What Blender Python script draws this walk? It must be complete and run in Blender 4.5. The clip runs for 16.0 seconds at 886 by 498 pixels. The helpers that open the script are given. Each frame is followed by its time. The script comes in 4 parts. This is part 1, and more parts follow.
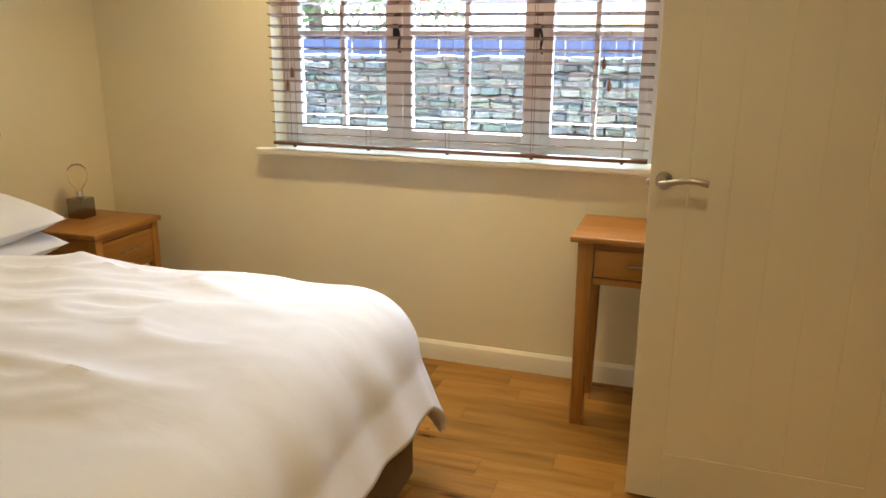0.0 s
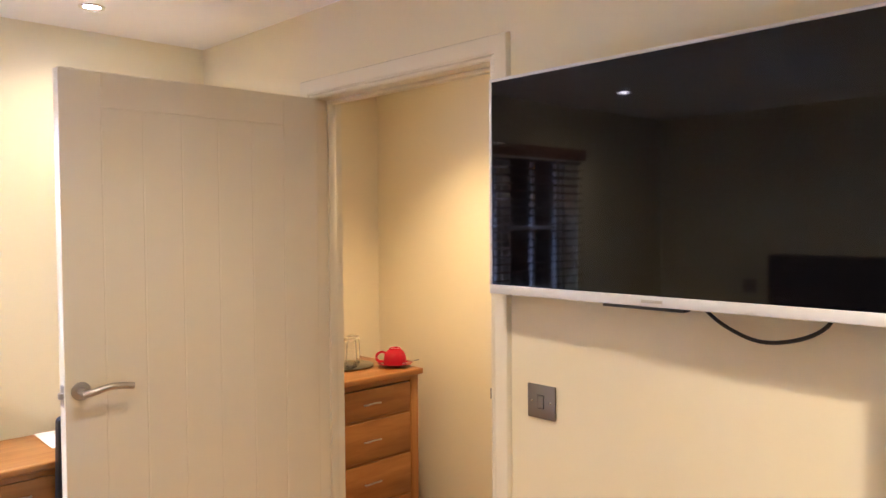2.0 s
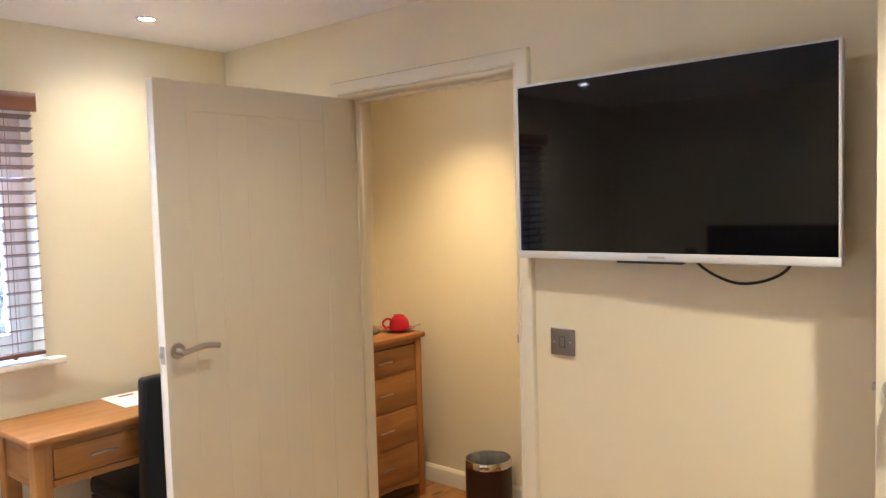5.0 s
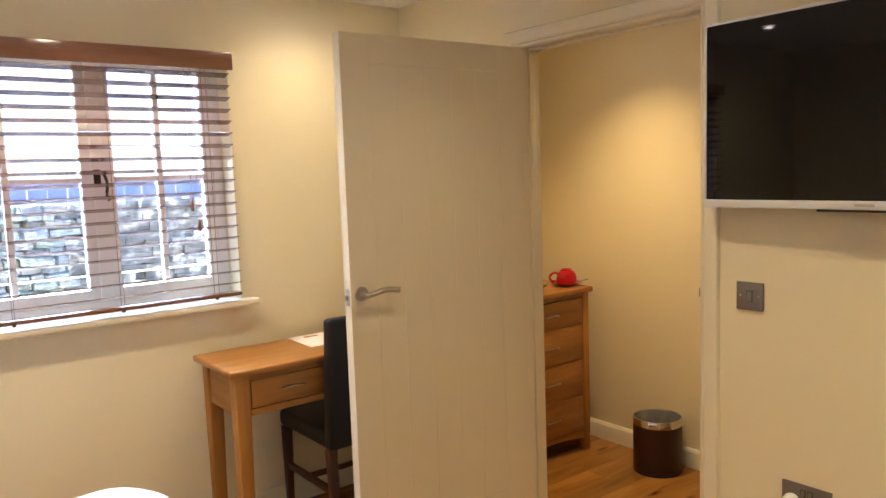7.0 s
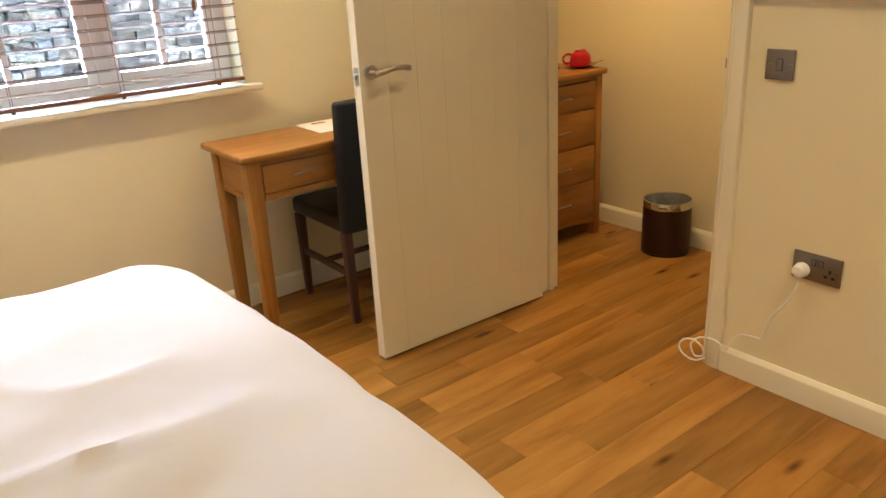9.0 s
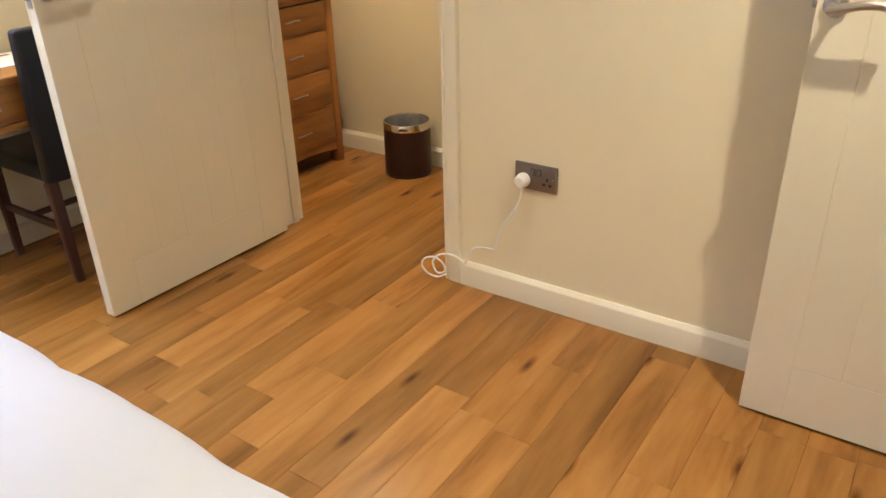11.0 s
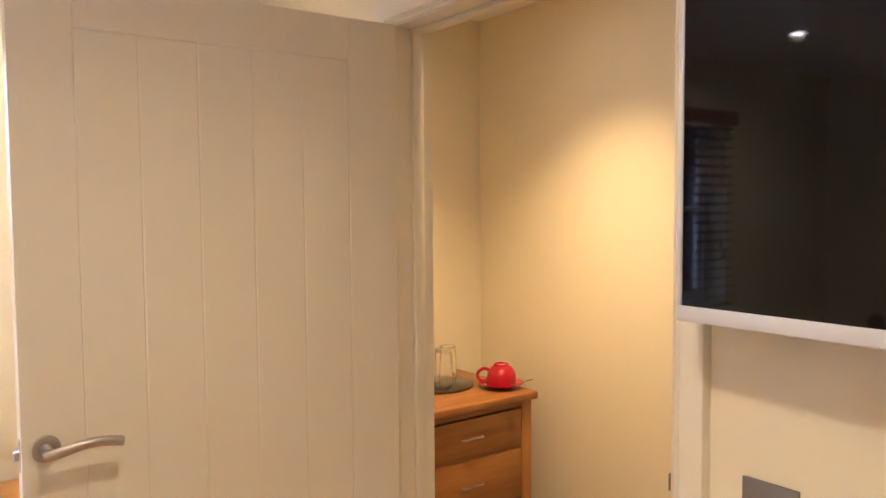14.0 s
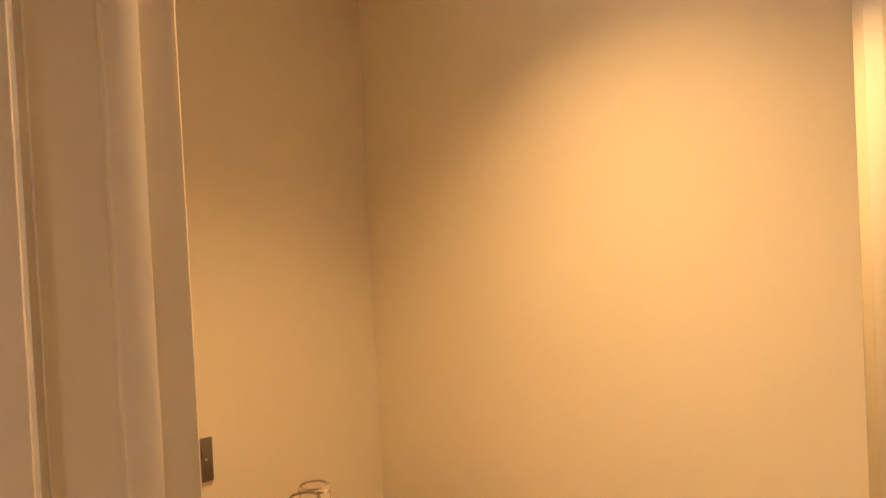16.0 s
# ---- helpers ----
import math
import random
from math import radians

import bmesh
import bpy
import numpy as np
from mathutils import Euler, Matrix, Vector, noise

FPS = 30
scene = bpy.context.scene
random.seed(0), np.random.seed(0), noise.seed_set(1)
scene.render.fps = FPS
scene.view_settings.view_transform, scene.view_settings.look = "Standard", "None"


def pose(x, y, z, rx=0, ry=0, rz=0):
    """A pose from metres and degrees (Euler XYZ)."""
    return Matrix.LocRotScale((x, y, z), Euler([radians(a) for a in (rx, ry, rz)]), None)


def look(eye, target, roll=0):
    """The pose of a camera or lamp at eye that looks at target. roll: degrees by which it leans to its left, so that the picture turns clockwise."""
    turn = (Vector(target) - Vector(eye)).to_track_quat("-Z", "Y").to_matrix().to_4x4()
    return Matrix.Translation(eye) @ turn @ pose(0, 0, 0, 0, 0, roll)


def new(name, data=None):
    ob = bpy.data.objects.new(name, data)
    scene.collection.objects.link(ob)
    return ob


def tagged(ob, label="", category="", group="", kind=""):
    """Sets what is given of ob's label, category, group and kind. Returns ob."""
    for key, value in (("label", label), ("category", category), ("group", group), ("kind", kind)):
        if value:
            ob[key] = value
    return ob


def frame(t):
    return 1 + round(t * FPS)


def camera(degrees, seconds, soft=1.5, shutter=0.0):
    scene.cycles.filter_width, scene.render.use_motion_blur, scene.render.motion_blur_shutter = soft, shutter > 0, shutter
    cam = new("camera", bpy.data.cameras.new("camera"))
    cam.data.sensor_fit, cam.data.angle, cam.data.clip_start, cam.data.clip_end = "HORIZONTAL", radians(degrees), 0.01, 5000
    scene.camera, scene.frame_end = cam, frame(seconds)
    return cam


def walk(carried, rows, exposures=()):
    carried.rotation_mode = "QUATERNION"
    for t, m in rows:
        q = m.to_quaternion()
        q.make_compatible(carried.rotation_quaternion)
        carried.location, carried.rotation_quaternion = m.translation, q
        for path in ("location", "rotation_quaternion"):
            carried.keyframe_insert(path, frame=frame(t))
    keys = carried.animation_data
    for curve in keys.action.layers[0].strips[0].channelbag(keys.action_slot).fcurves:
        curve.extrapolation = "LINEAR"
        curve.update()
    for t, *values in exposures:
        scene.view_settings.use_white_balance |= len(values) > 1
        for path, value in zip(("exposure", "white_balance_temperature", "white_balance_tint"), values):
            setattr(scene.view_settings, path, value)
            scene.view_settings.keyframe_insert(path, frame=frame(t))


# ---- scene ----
cam = camera(61.0, 16.0)
PATH = [
    (0, (-0.047, 0.017, 1.493), (-0.656, 1.844, 0.956), 0.3),
    (0.2, (-0.082, 0.118, 1.527), (-0.516, 2.014, 1.062), 0.7),
    (0.5, (-0.16, 0.166, 1.51), (-0.208, 2.139, 1.188), 0.5),
    (1, (-0.367, 0.251, 1.535), (0.315, 2.124, 1.373), 0.4),
    (1.5, (-0.607, 0.197, 1.528), (0.546, 1.829, 1.456), 0.3),
    (2, (-0.853, 0.13, 1.55), (0.539, 1.565, 1.483), -0.4),
    (2.5, (-1.142, 0.094, 1.535), (0.408, 1.355, 1.452), -1.0),
    (3, (-1.351, 0.047, 1.54), (0.297, 1.171, 1.397), -1.5),
    (3.2, (-1.393, 0.026, 1.534), (0.269, 1.128, 1.386), -1.5),
    (5.3, (-1.458, 0.059, 1.55), (0.018, 1.404, 1.445), -1.6),
    (5.5, (-1.481, 0.066, 1.539), (-0.037, 1.446, 1.443), -1.5),
    (6, (-1.477, 0.077, 1.532), (-0.139, 1.56, 1.428), -1.7),
    (6.5, (-1.486, 0.087, 1.52), (-0.223, 1.632, 1.385), -1.9),
    (7, (-1.497, 0.101, 1.508), (-0.277, 1.672, 1.301), -2.0),
    (7.5, (-1.501, 0.112, 1.486), (-0.317, 1.693, 1.174), -2.1),
    (8, (-1.494, 0.131, 1.477), (-0.356, 1.716, 1.036), -2.3),
    (8.5, (-1.502, 0.15, 1.448), (-0.381, 1.706, 0.881), -2.7),
    (9, (-1.507, 0.162, 1.425), (-0.383, 1.653, 0.71), -3.2),
    (9.5, (-1.502, 0.152, 1.391), (-0.324, 1.536, 0.556), -3.2),
    (10, (-1.475, 0.143, 1.367), (-0.193, 1.354, 0.423), -2.6),
    (10.2, (-1.445, 0.125, 1.365), (-0.124, 1.264, 0.387), -2.5),
    (12.3, (-1.164, 0.144, 1.442), (0.438, 1.096, 0.716), -1.0),
    (12.5, (-1.105, 0.181, 1.451), (0.45, 1.279, 0.838), -0.8),
    (13, (-0.921, 0.298, 1.519), (0.492, 1.673, 1.188), -0.1),
    (13.5, (-0.64, 0.534, 1.547), (0.675, 2.032, 1.388), 0.3),
    (14, (-0.355, 0.762, 1.543), (0.836, 2.365, 1.43), -0.4),
    (14.5, (-0.066, 1.019, 1.558), (1.072, 2.66, 1.442), -0.2),
    (15, (0.133, 1.322, 1.556), (1.44, 2.831, 1.435), -1.9),
    (15.2, (0.225, 1.402, 1.525), (1.563, 2.885, 1.43), -1.9),
    (15.5, (0.346, 1.536, 1.521), (1.699, 3.005, 1.416), -2.6),
    (15.6, (0.394, 1.581, 1.522), (1.745, 3.053, 1.421), -2.8),
    (16, (0.524, 1.742, 1.507), (1.894, 3.198, 1.465), -2.8),
]
EXPOSURES = [(0, 3.94, 6200, 10), (1.0, 4.22, 7000, 18), (2.0, 4.85, 5000, 25), (3.2, 4.84, 4750, 30), (5.5, 4.59, 4850, 18), (7.0, 4.28, 5700, 18),
             (9.0, 4.22, 6050, 16), (10.2, 4.38, 5450, 14), (12.3, 4.9, 4400, 24), (14.0, 4.77, 5250, 27), (15.0, 4.75, 5200, 28), (16.0, 4.37, 6400, 37)]
walk(cam, [(t, look(e, g, r)) for t, e, g, r in PATH], EXPOSURES)

# ---- world and lights ----
world = bpy.data.worlds.new("sky")
scene.world = world
world.use_nodes = True
wn = world.node_tree.nodes
sky = wn.new("ShaderNodeTexSky")
sky.sky_type, sky.sun_disc = "NISHITA", False
sky.sun_elevation, sky.sun_rotation = radians(61), radians(-40)
wn["Background"].inputs["Strength"].default_value = 0.15
world.node_tree.links.new(sky.outputs[0], wn["Background"].inputs[0])
sun = new("sun", bpy.data.lights.new("sun", "SUN"))
sun.data.energy, sun.data.angle, sun.data.color = 5.0, radians(0.6), (1.0, 0.97, 0.92)
sun.matrix_world = look((-4.2, 5.0, 11.9), (0, 0, 0))

WALL_X, HALL_X0, HALL_X, WIN_Y, LEFT_X, CEIL, SOUTH_Y = 0.697, 0.808, 1.665, 3.215, -2.975, 2.31, -0.45
# The lamps at (-2.45, 1.0) and (1.25, 0.9) are added fill.
LAMPS = [(0.05, 0.0, 5.7, 128), (0.0, 1.46, 1.4, 140), (0.11, 2.86, 1.15, 146), (-0.77, 2.68, 2.7, 130), (-1.69, 2.66, 3.2, 160), (-2.45, 1.0, 1.6, 156), (1.17, 2.42, 4.2, 106), (1.25, 0.9, 1.1, 110)]
WARM = (1.0, 0.74, 0.37)
AMBER = (1.0, 0.64, 0.235)   # the hall's bulbs are warmer


def spot(x, y, watts, cone):
    ob = new("downlight_lamp", bpy.data.lights.new("downlight_lamp", "SPOT"))
    d = ob.data
    d.energy, d.color, d.spot_size, d.spot_blend, d.shadow_soft_size = watts, (WARM if x < HALL_X0 else AMBER), radians(cone), 1.0, 0.025
    ob.matrix_world = look((x, y, CEIL - 0.012), (x, y, 0))


for lx, ly, lw, lc in LAMPS:
    spot(lx, ly, lw, lc)


# the sky's light, coming down through the window opening
daylight = new("window_daylight", bpy.data.lights.new("window_daylight", "AREA"))
daylight.data.shape, daylight.data.size, daylight.data.size_y = "RECTANGLE", 1.70, 1.0
daylight.data.energy, daylight.data.color, daylight.data.spread = 3.5, (0.72, 0.86, 1.0), radians(84)
daylight.matrix_world = look((-1.085, WIN_Y + 0.24, 1.52), (-1.085, WIN_Y + 0.24 - math.cos(radians(55)), 1.52 - math.sin(radians(55))))


# ---- materials ----
def mat(name, color, rough=0.5, metal=0.0, spec=0.5):
    m = bpy.data.materials.new(name)
    m.use_nodes = True
    b = m.node_tree.nodes["Principled BSDF"]
    b.inputs["Base Color"].default_value = (*color, 1)
    b.inputs["Roughness"].default_value = rough
    b.inputs["Metallic"].default_value = metal
    b.inputs["Specular IOR Level"].default_value = spec
    return m


def nd(m, kind):
    return m.node_tree.nodes.new(kind)


def ln(m, a, b):
    m.node_tree.links.new(a, b)


def coords(m, scale=(1, 1, 1), island=False):
    tc, mp = nd(m, "ShaderNodeTexCoord"), nd(m, "ShaderNodeMapping")
    mp.inputs["Scale"].default_value = scale
    ln(m, tc.outputs["Object"], mp.inputs["Vector"])
    if island:
        oi, mul = nd(m, "ShaderNodeObjectInfo"), nd(m, "ShaderNodeMath")
        mul.operation = "MULTIPLY"
        mul.inputs[1].default_value = 37.0
        ln(m, oi.outputs["Random"], mul.inputs[0])
        cb = nd(m, "ShaderNodeCombineXYZ")
        for k in range(3):
            ln(m, mul.outputs[0], cb.inputs[k])
        ln(m, cb.outputs[0], mp.inputs["Location"])
    return mp.outputs["Vector"]


def noise_tex(m, vec, scale, detail=4.0, rough=0.55, distort=0.0):
    n = nd(m, "ShaderNodeTexNoise")
    n.inputs["Scale"].default_value, n.inputs["Detail"].default_value = scale, detail
    n.inputs["Roughness"].default_value, n.inputs["Distortion"].default_value = rough, distort
    ln(m, vec, n.inputs["Vector"])
    return n.outputs["Fac"]


def ramp(m, fac, stops):
    r = nd(m, "ShaderNodeValToRGB")
    el = r.color_ramp.elements
    while len(el) < len(stops):
        el.new(0.5)
    for e, (p, c) in zip(el, stops):
        e.position, e.color = p, (*c, 1)
    ln(m, fac, r.inputs["Fac"])
    return r.outputs["Color"]


def bump(m, fac, strength, dist=0.002):
    b = nd(m, "ShaderNodeBump")
    b.inputs["Strength"].default_value, b.inputs["Distance"].default_value = strength, dist
    ln(m, fac, b.inputs["Height"])
    ln(m, b.outputs[0], m.node_tree.nodes["Principled BSDF"].inputs["Normal"])


def base(m, sock):
    ln(m, sock, m.node_tree.nodes["Principled BSDF"].inputs["Base Color"])


def paint(name, color, rough=0.6, var=0.04, grain=180, bumpy=0.12):
    m = mat(name, color, rough, spec=0.35)
    v = coords(m)
    dark = tuple(c * (1 - var) for c in color)
    base(m, ramp(m, noise_tex(m, v, 1.6, 5), [(0.3, dark), (0.7, color)]))
    bump(m, noise_tex(m, v, grain, 3), bumpy, 0.0008)
    return m


def wood(name, stops, grain_axis="x", rough=0.42, knots=True, fine=1.0):
    m = mat(name, stops[0][1], rough, spec=0.4)
    sc = {"x": (1.5, 11, 11), "y": (14, 1.2, 14), "z": (14, 14, 1.2)}[grain_axis]
    v = coords(m, sc, island=True)
    g = noise_tex(m, v, 2.2 * fine, 6, 0.62, 0.6)
    v2 = coords(m, tuple(a * 0.28 for a in sc), island=True)
    g2 = noise_tex(m, v2, 2.0, 3, 0.5, 0.9)
    mx = nd(m, "ShaderNodeMix")
    mx.inputs["Factor"].default_value = 0.62 if knots else 0.45
    ln(m, g, mx.inputs["A"])
    ln(m, g2, mx.inputs["B"])
    col = ramp(m, mx.outputs["Result"], stops)
    oi = nd(m, "ShaderNodeObjectInfo")
    hs = nd(m, "ShaderNodeHueSaturation")
    mr = nd(m, "ShaderNodeMapRange")
    mr.inputs["To Min"].default_value, mr.inputs["To Max"].default_value = (0.66, 1.16) if knots else (0.93, 1.07)
    ln(m, oi.outputs["Random"], mr.inputs["Value"])
    ln(m, mr.outputs["Result"], hs.inputs["Value"])
    ln(m, col, hs.inputs["Color"])
    out = hs.outputs["Color"]
    if knots:
        vk = coords(m, (1.3, 4.6, 1), island=True)
        vo = nd(m, "ShaderNodeTexVoronoi")
        vo.voronoi_dimensions = "2D"
        vo.inputs["Scale"].default_value = 1.0
        ln(m, vk, vo.inputs["Vector"])
        kr = ramp(m, vo.outputs["Distance"], [(0.014, (0.12, 0.06, 0.03)), (0.04, (0.5, 0.38, 0.27)), (0.085, (1, 1, 1))])
        mk = nd(m, "ShaderNodeMix")
        mk.data_type, mk.blend_type = "RGBA", "MULTIPLY"
        mk.inputs["Factor"].default_value = 0.85
        ln(m, out, mk.inputs["A"])
        ln(m, kr, mk.inputs["B"])
        out = mk.outputs["Result"]
    base(m, out)
    bump(m, g, 0.12, 0.0012)
    return m


OAK_TONES = [(0.28, (0.18, 0.066, 0.011)), (0.45, (0.30, 0.126, 0.022)), (0.6, (0.38, 0.172, 0.033)), (0.75, (0.46, 0.225, 0.050))]
M_WALL = paint("cream_wall_paint", (0.82, 0.750, 0.535), 0.65)
M_CEIL = paint("ceiling_paint", (0.88, 0.86, 0.82), 0.75)
M_TRIM = paint("satin_trim_paint", (0.80, 0.75, 0.595), 0.35, 0.03, 90, 0.06)
M_DOOR = paint("satin_door_paint", (0.79, 0.735, 0.565), 0.38, 0.03, 120, 0.06)
M_OAK = wood("oak", OAK_TONES, "x", 0.38, False)
M_OAKZ = wood("oak_upright", OAK_TONES, "z", 0.38, False)
M_OAKY = wood("oak_across", OAK_TONES, "y", 0.38, False)
M_FLOOR = wood("oak_floor_board", [(0.28, (0.14, 0.056, 0.009)), (0.46, (0.29, 0.130, 0.022)), (0.74, (0.45, 0.222, 0.043))], "x", 0.25, True, 0.8)
M_SUB = mat("floor_joint_dark", (0.09, 0.045, 0.02), 0.8)
M_BLIND = wood("stained_blind_wood", [(0.3, (0.13, 0.056, 0.030)), (0.7, (0.21, 0.092, 0.050))], "x", 0.22, False, 2.0)
bl = M_BLIND.node_tree.nodes["Principled BSDF"]
bl.inputs["Coat Weight"].default_value, bl.inputs["Coat Roughness"].default_value = 0.7, 0.16
M_LEATHER = mat("black_leather", (0.008, 0.008, 0.009), 0.42, spec=0.3)
bump(M_LEATHER, noise_tex(M_LEATHER, coords(M_LEATHER), 260, 3), 0.25, 0.001)
M_DARKWOOD = wood("dark_stained_wood", [(0.3, (0.035, 0.014, 0.009)), (0.7, (0.08, 0.03, 0.018))], "z", 0.35, False)
M_STEEL = mat("brushed_steel", (0.50, 0.47, 0.43), 0.32, 1.0)
bump(M_STEEL, noise_tex(M_STEEL, coords(M_STEEL, (1, 1, 40)), 60, 2), 0.08, 0.0005)
M_PLATE = mat("brushed_nickel_plate", (0.27, 0.25, 0.235), 0.40, 1.0)
bump(M_PLATE, noise_tex(M_PLATE, coords(M_PLATE, (1, 1, 60)), 60, 2), 0.1, 0.0005)
M_CHROME = mat("chrome", (0.75, 0.74, 0.72), 0.12, 1.0)
M_BLACK = mat("black_plastic", (0.012, 0.012, 0.012), 0.4)
M_SCREEN = mat("glossy_black_screen", (0.003, 0.003, 0.004), 0.035, 0.0, 0.30)
M_TVWHITE = mat("silver_white_plastic", (0.66, 0.67, 0.70), 0.35)
M_WPLASTIC = mat("white_plastic", (0.82, 0.82, 0.80), 0.35)
M_LINEN = mat("white_linen", (0.70, 0.705, 0.735), 0.85, spec=0.2)
crease, weave, both = noise_tex(M_LINEN, coords(M_LINEN, (2.0, 4.5, 3.0)), 1.8, 3, 0.5, 1.0), noise_tex(M_LINEN, coords(M_LINEN), 420, 3), nd(M_LINEN, "ShaderNodeMath")
both.operation = "MULTIPLY_ADD"
both.inputs[1].default_value = 0.03
ln(M_LINEN, weave, both.inputs[0])
ln(M_LINEN, crease, both.inputs[2])
bump(M_LINEN, both.outputs[0], 0.10, 0.02)
M_BASE = mat("taupe_bed_fabric", (0.16, 0.12, 0.085), 0.9, spec=0.2)
bump(M_BASE, noise_tex(M_BASE, coords(M_BASE), 300, 3), 0.3, 0.001)
M_RED = mat("red_glaze", (0.40, 0.007, 0.013), 0.09)
M_REDIN = mat("unglazed_rim", (0.75, 0.62, 0.56), 0.4)
M_TRAY = mat("grey_mirror_tray", (0.20, 0.195, 0.19), 0.07, 1.0)
M_BIN = mat("dark_brown_leatherette", (0.030, 0.010, 0.008), 0.42)
bump(M_BIN, noise_tex(M_BIN, coords(M_BIN), 200, 3), 0.25, 0.001)
# Hinge bronze; on the mirror's chrome caps it paints in a dark reflection.
M_BRONZE_CHROME = mat("bronze_and_darkened_chrome", (0.16, 0.12, 0.085), 0.22, 1.0)
M_BAG = mat("grey_bin_liner", (0.20, 0.205, 0.215), 0.2)
M_PAPER = paint("white_paper", (0.85, 0.82, 0.75), 0.7, 0.02)
M_PRINT = mat("dark_red_print", (0.30, 0.03, 0.03), 0.6)
M_MIRROR = mat("silvered_mirror", (0.93, 0.93, 0.92), 0.012, 1.0)
M_MEDGE = mat("mirror_edge", (0.04, 0.05, 0.045), 0.2)
M_IRON = mat("black_iron", (0.015, 0.014, 0.014), 0.5, 0.6)
M_WINFRAME = paint("white_window_paint", (0.82, 0.83, 0.84), 0.4, 0.03, 90, 0.06)
M_CORD = mat("blind_cord", (0.20, 0.11, 0.07), 0.8)
M_CABLE = mat("black_cable", (0.012, 0.012, 0.012), 0.45)
M_SMOKE = mat("smoked_chrome_lamp_base", (0.26, 0.23, 0.21), 0.22, 1.0)


def glass(name, color=(1, 1, 1), rough=0.0):
    m = mat(name, color, rough)
    b = m.node_tree.nodes["Principled BSDF"]
    b.inputs["Transmission Weight"].default_value, b.inputs["IOR"].default_value = 1.0, 1.45
    return m


M_GLASS = glass("clear_glass")
M_AMBER = glass("clear_bulb_glass", (1.0, 0.97, 0.9))
M_PANE = bpy.data.materials.new("window_pane")
M_PANE.use_nodes = True
pn = M_PANE.node_tree.nodes
pn.remove(pn["Principled BSDF"])
tr, gl, fr, mxs = (pn.new(k) for k in ("ShaderNodeBsdfTransparent", "ShaderNodeBsdfGlossy", "ShaderNodeFresnel", "ShaderNodeMixShader"))
gl.inputs["Roughness"].default_value = 0.0
ln(M_PANE, fr.outputs[0], mxs.inputs[0])
ln(M_PANE, tr.outputs[0], mxs.inputs[1])
ln(M_PANE, gl.outputs[0], mxs.inputs[2])
ln(M_PANE, mxs.outputs[0], pn["Material Output"].inputs["Surface"])

M_GLOW = bpy.data.materials.new("lamp_glow")
M_GLOW.use_nodes = True
gb = M_GLOW.node_tree.nodes["Principled BSDF"]
gb.inputs["Emission Color"].default_value = (1.0, 0.86, 0.66, 1)
gb.inputs["Emission Strength"].default_value = 5.0


# ---- mesh helpers ----
def box(bm, x0, y0, z0, x1, y1, z1, bevel=0.0, seg=2):
    r = bmesh.ops.create_cube(bm, size=1.0, matrix=Matrix.Translation(((x0 + x1) / 2, (y0 + y1) / 2, (z0 + z1) / 2)) @ Matrix.Diagonal((abs(x1 - x0), abs(y1 - y0), abs(z1 - z0), 1)))
    if bevel:
        es = {e for v in r["verts"] for e in v.link_edges}
        bmesh.ops.bevel(bm, geom=list(es), offset=bevel, segments=seg, profile=0.5, affect="EDGES")
    return r["verts"]


def boxmesh(x0, y0, z0, x1, y1, z1, bevel=0.0, seg=2):
    bm = bmesh.new()
    box(bm, x0, y0, z0, x1, y1, z1, bevel, seg)
    return bm


def lathe(bm, profile, n=40, center=(0, 0, 0), m=None):
    """Turns (radius, height) pairs round the z axis."""
    m = m or Matrix.Identity(4)
    rings = []
    for r, z in profile:
        if r < 1e-6:
            rings.append([bm.verts.new(m @ Vector((center[0], center[1], center[2] + z)))])
        else:
            rings.append([bm.verts.new(m @ Vector((center[0] + r * math.cos(2 * math.pi * k / n), center[1] + r * math.sin(2 * math.pi * k / n), center[2] + z))) for k in range(n)])
    for a, b in zip(rings, rings[1:]):
        for k in range(n):
            k2 = (k + 1) % n
            if len(a) == 1 and len(b) == 1:
                continue
            if len(a) == 1:
                bm.faces.new((a[0], b[k2], b[k]))
            elif len(b) == 1:
                bm.faces.new((a[k], a[k2], b[0]))
            else:
                bm.faces.new((a[k], a[k2], b[k2], b[k]))
    bmesh.ops.recalc_face_normals(bm, faces=bm.faces[:])
    return bm


def smooth_path(points, steps=8):
    pts = [Vector(p) for p in points]
    out = []
    for i in range(len(pts) - 1):
        p0, p1, p2, p3 = pts[max(i - 1, 0)], pts[i], pts[i + 1], pts[min(i + 2, len(pts) - 1)]
        for k in range(steps):
            t = k / steps
            out.append(0.5 * (2 * p1 + (p2 - p0) * t + (2 * p0 - 5 * p1 + 4 * p2 - p3) * t * t + (3 * p1 - p0 - 3 * p2 + p3) * t ** 3))
    return out + [pts[-1]]


def tube(bm, points, radius, n=10, flat=1.0):
    rings, up = [], Vector((0, 0, 1))
    for i, p in enumerate(points):
        d = (points[min(i + 1, len(points) - 1)] - points[max(i - 1, 0)]).normalized()
        s = d.cross(up)
        s = s.normalized() if s.length > 1e-3 else Vector((1, 0, 0))
        u = s.cross(d).normalized()
        r = radius[i] if isinstance(radius, list) else radius
        rings.append([bm.verts.new(p + s * (r * math.cos(2 * math.pi * k / n)) + u * (r * flat * math.sin(2 * math.pi * k / n))) for k in range(n)])
    for a, b in zip(rings, rings[1:]):
        for k in range(n):
            bm.faces.new((a[k], a[(k + 1) % n], b[(k + 1) % n], b[k]))
    bm.faces.new(rings[0][::-1])
    bm.faces.new(rings[-1])
    bmesh.ops.recalc_face_normals(bm, faces=bm.faces[:])
    return bm


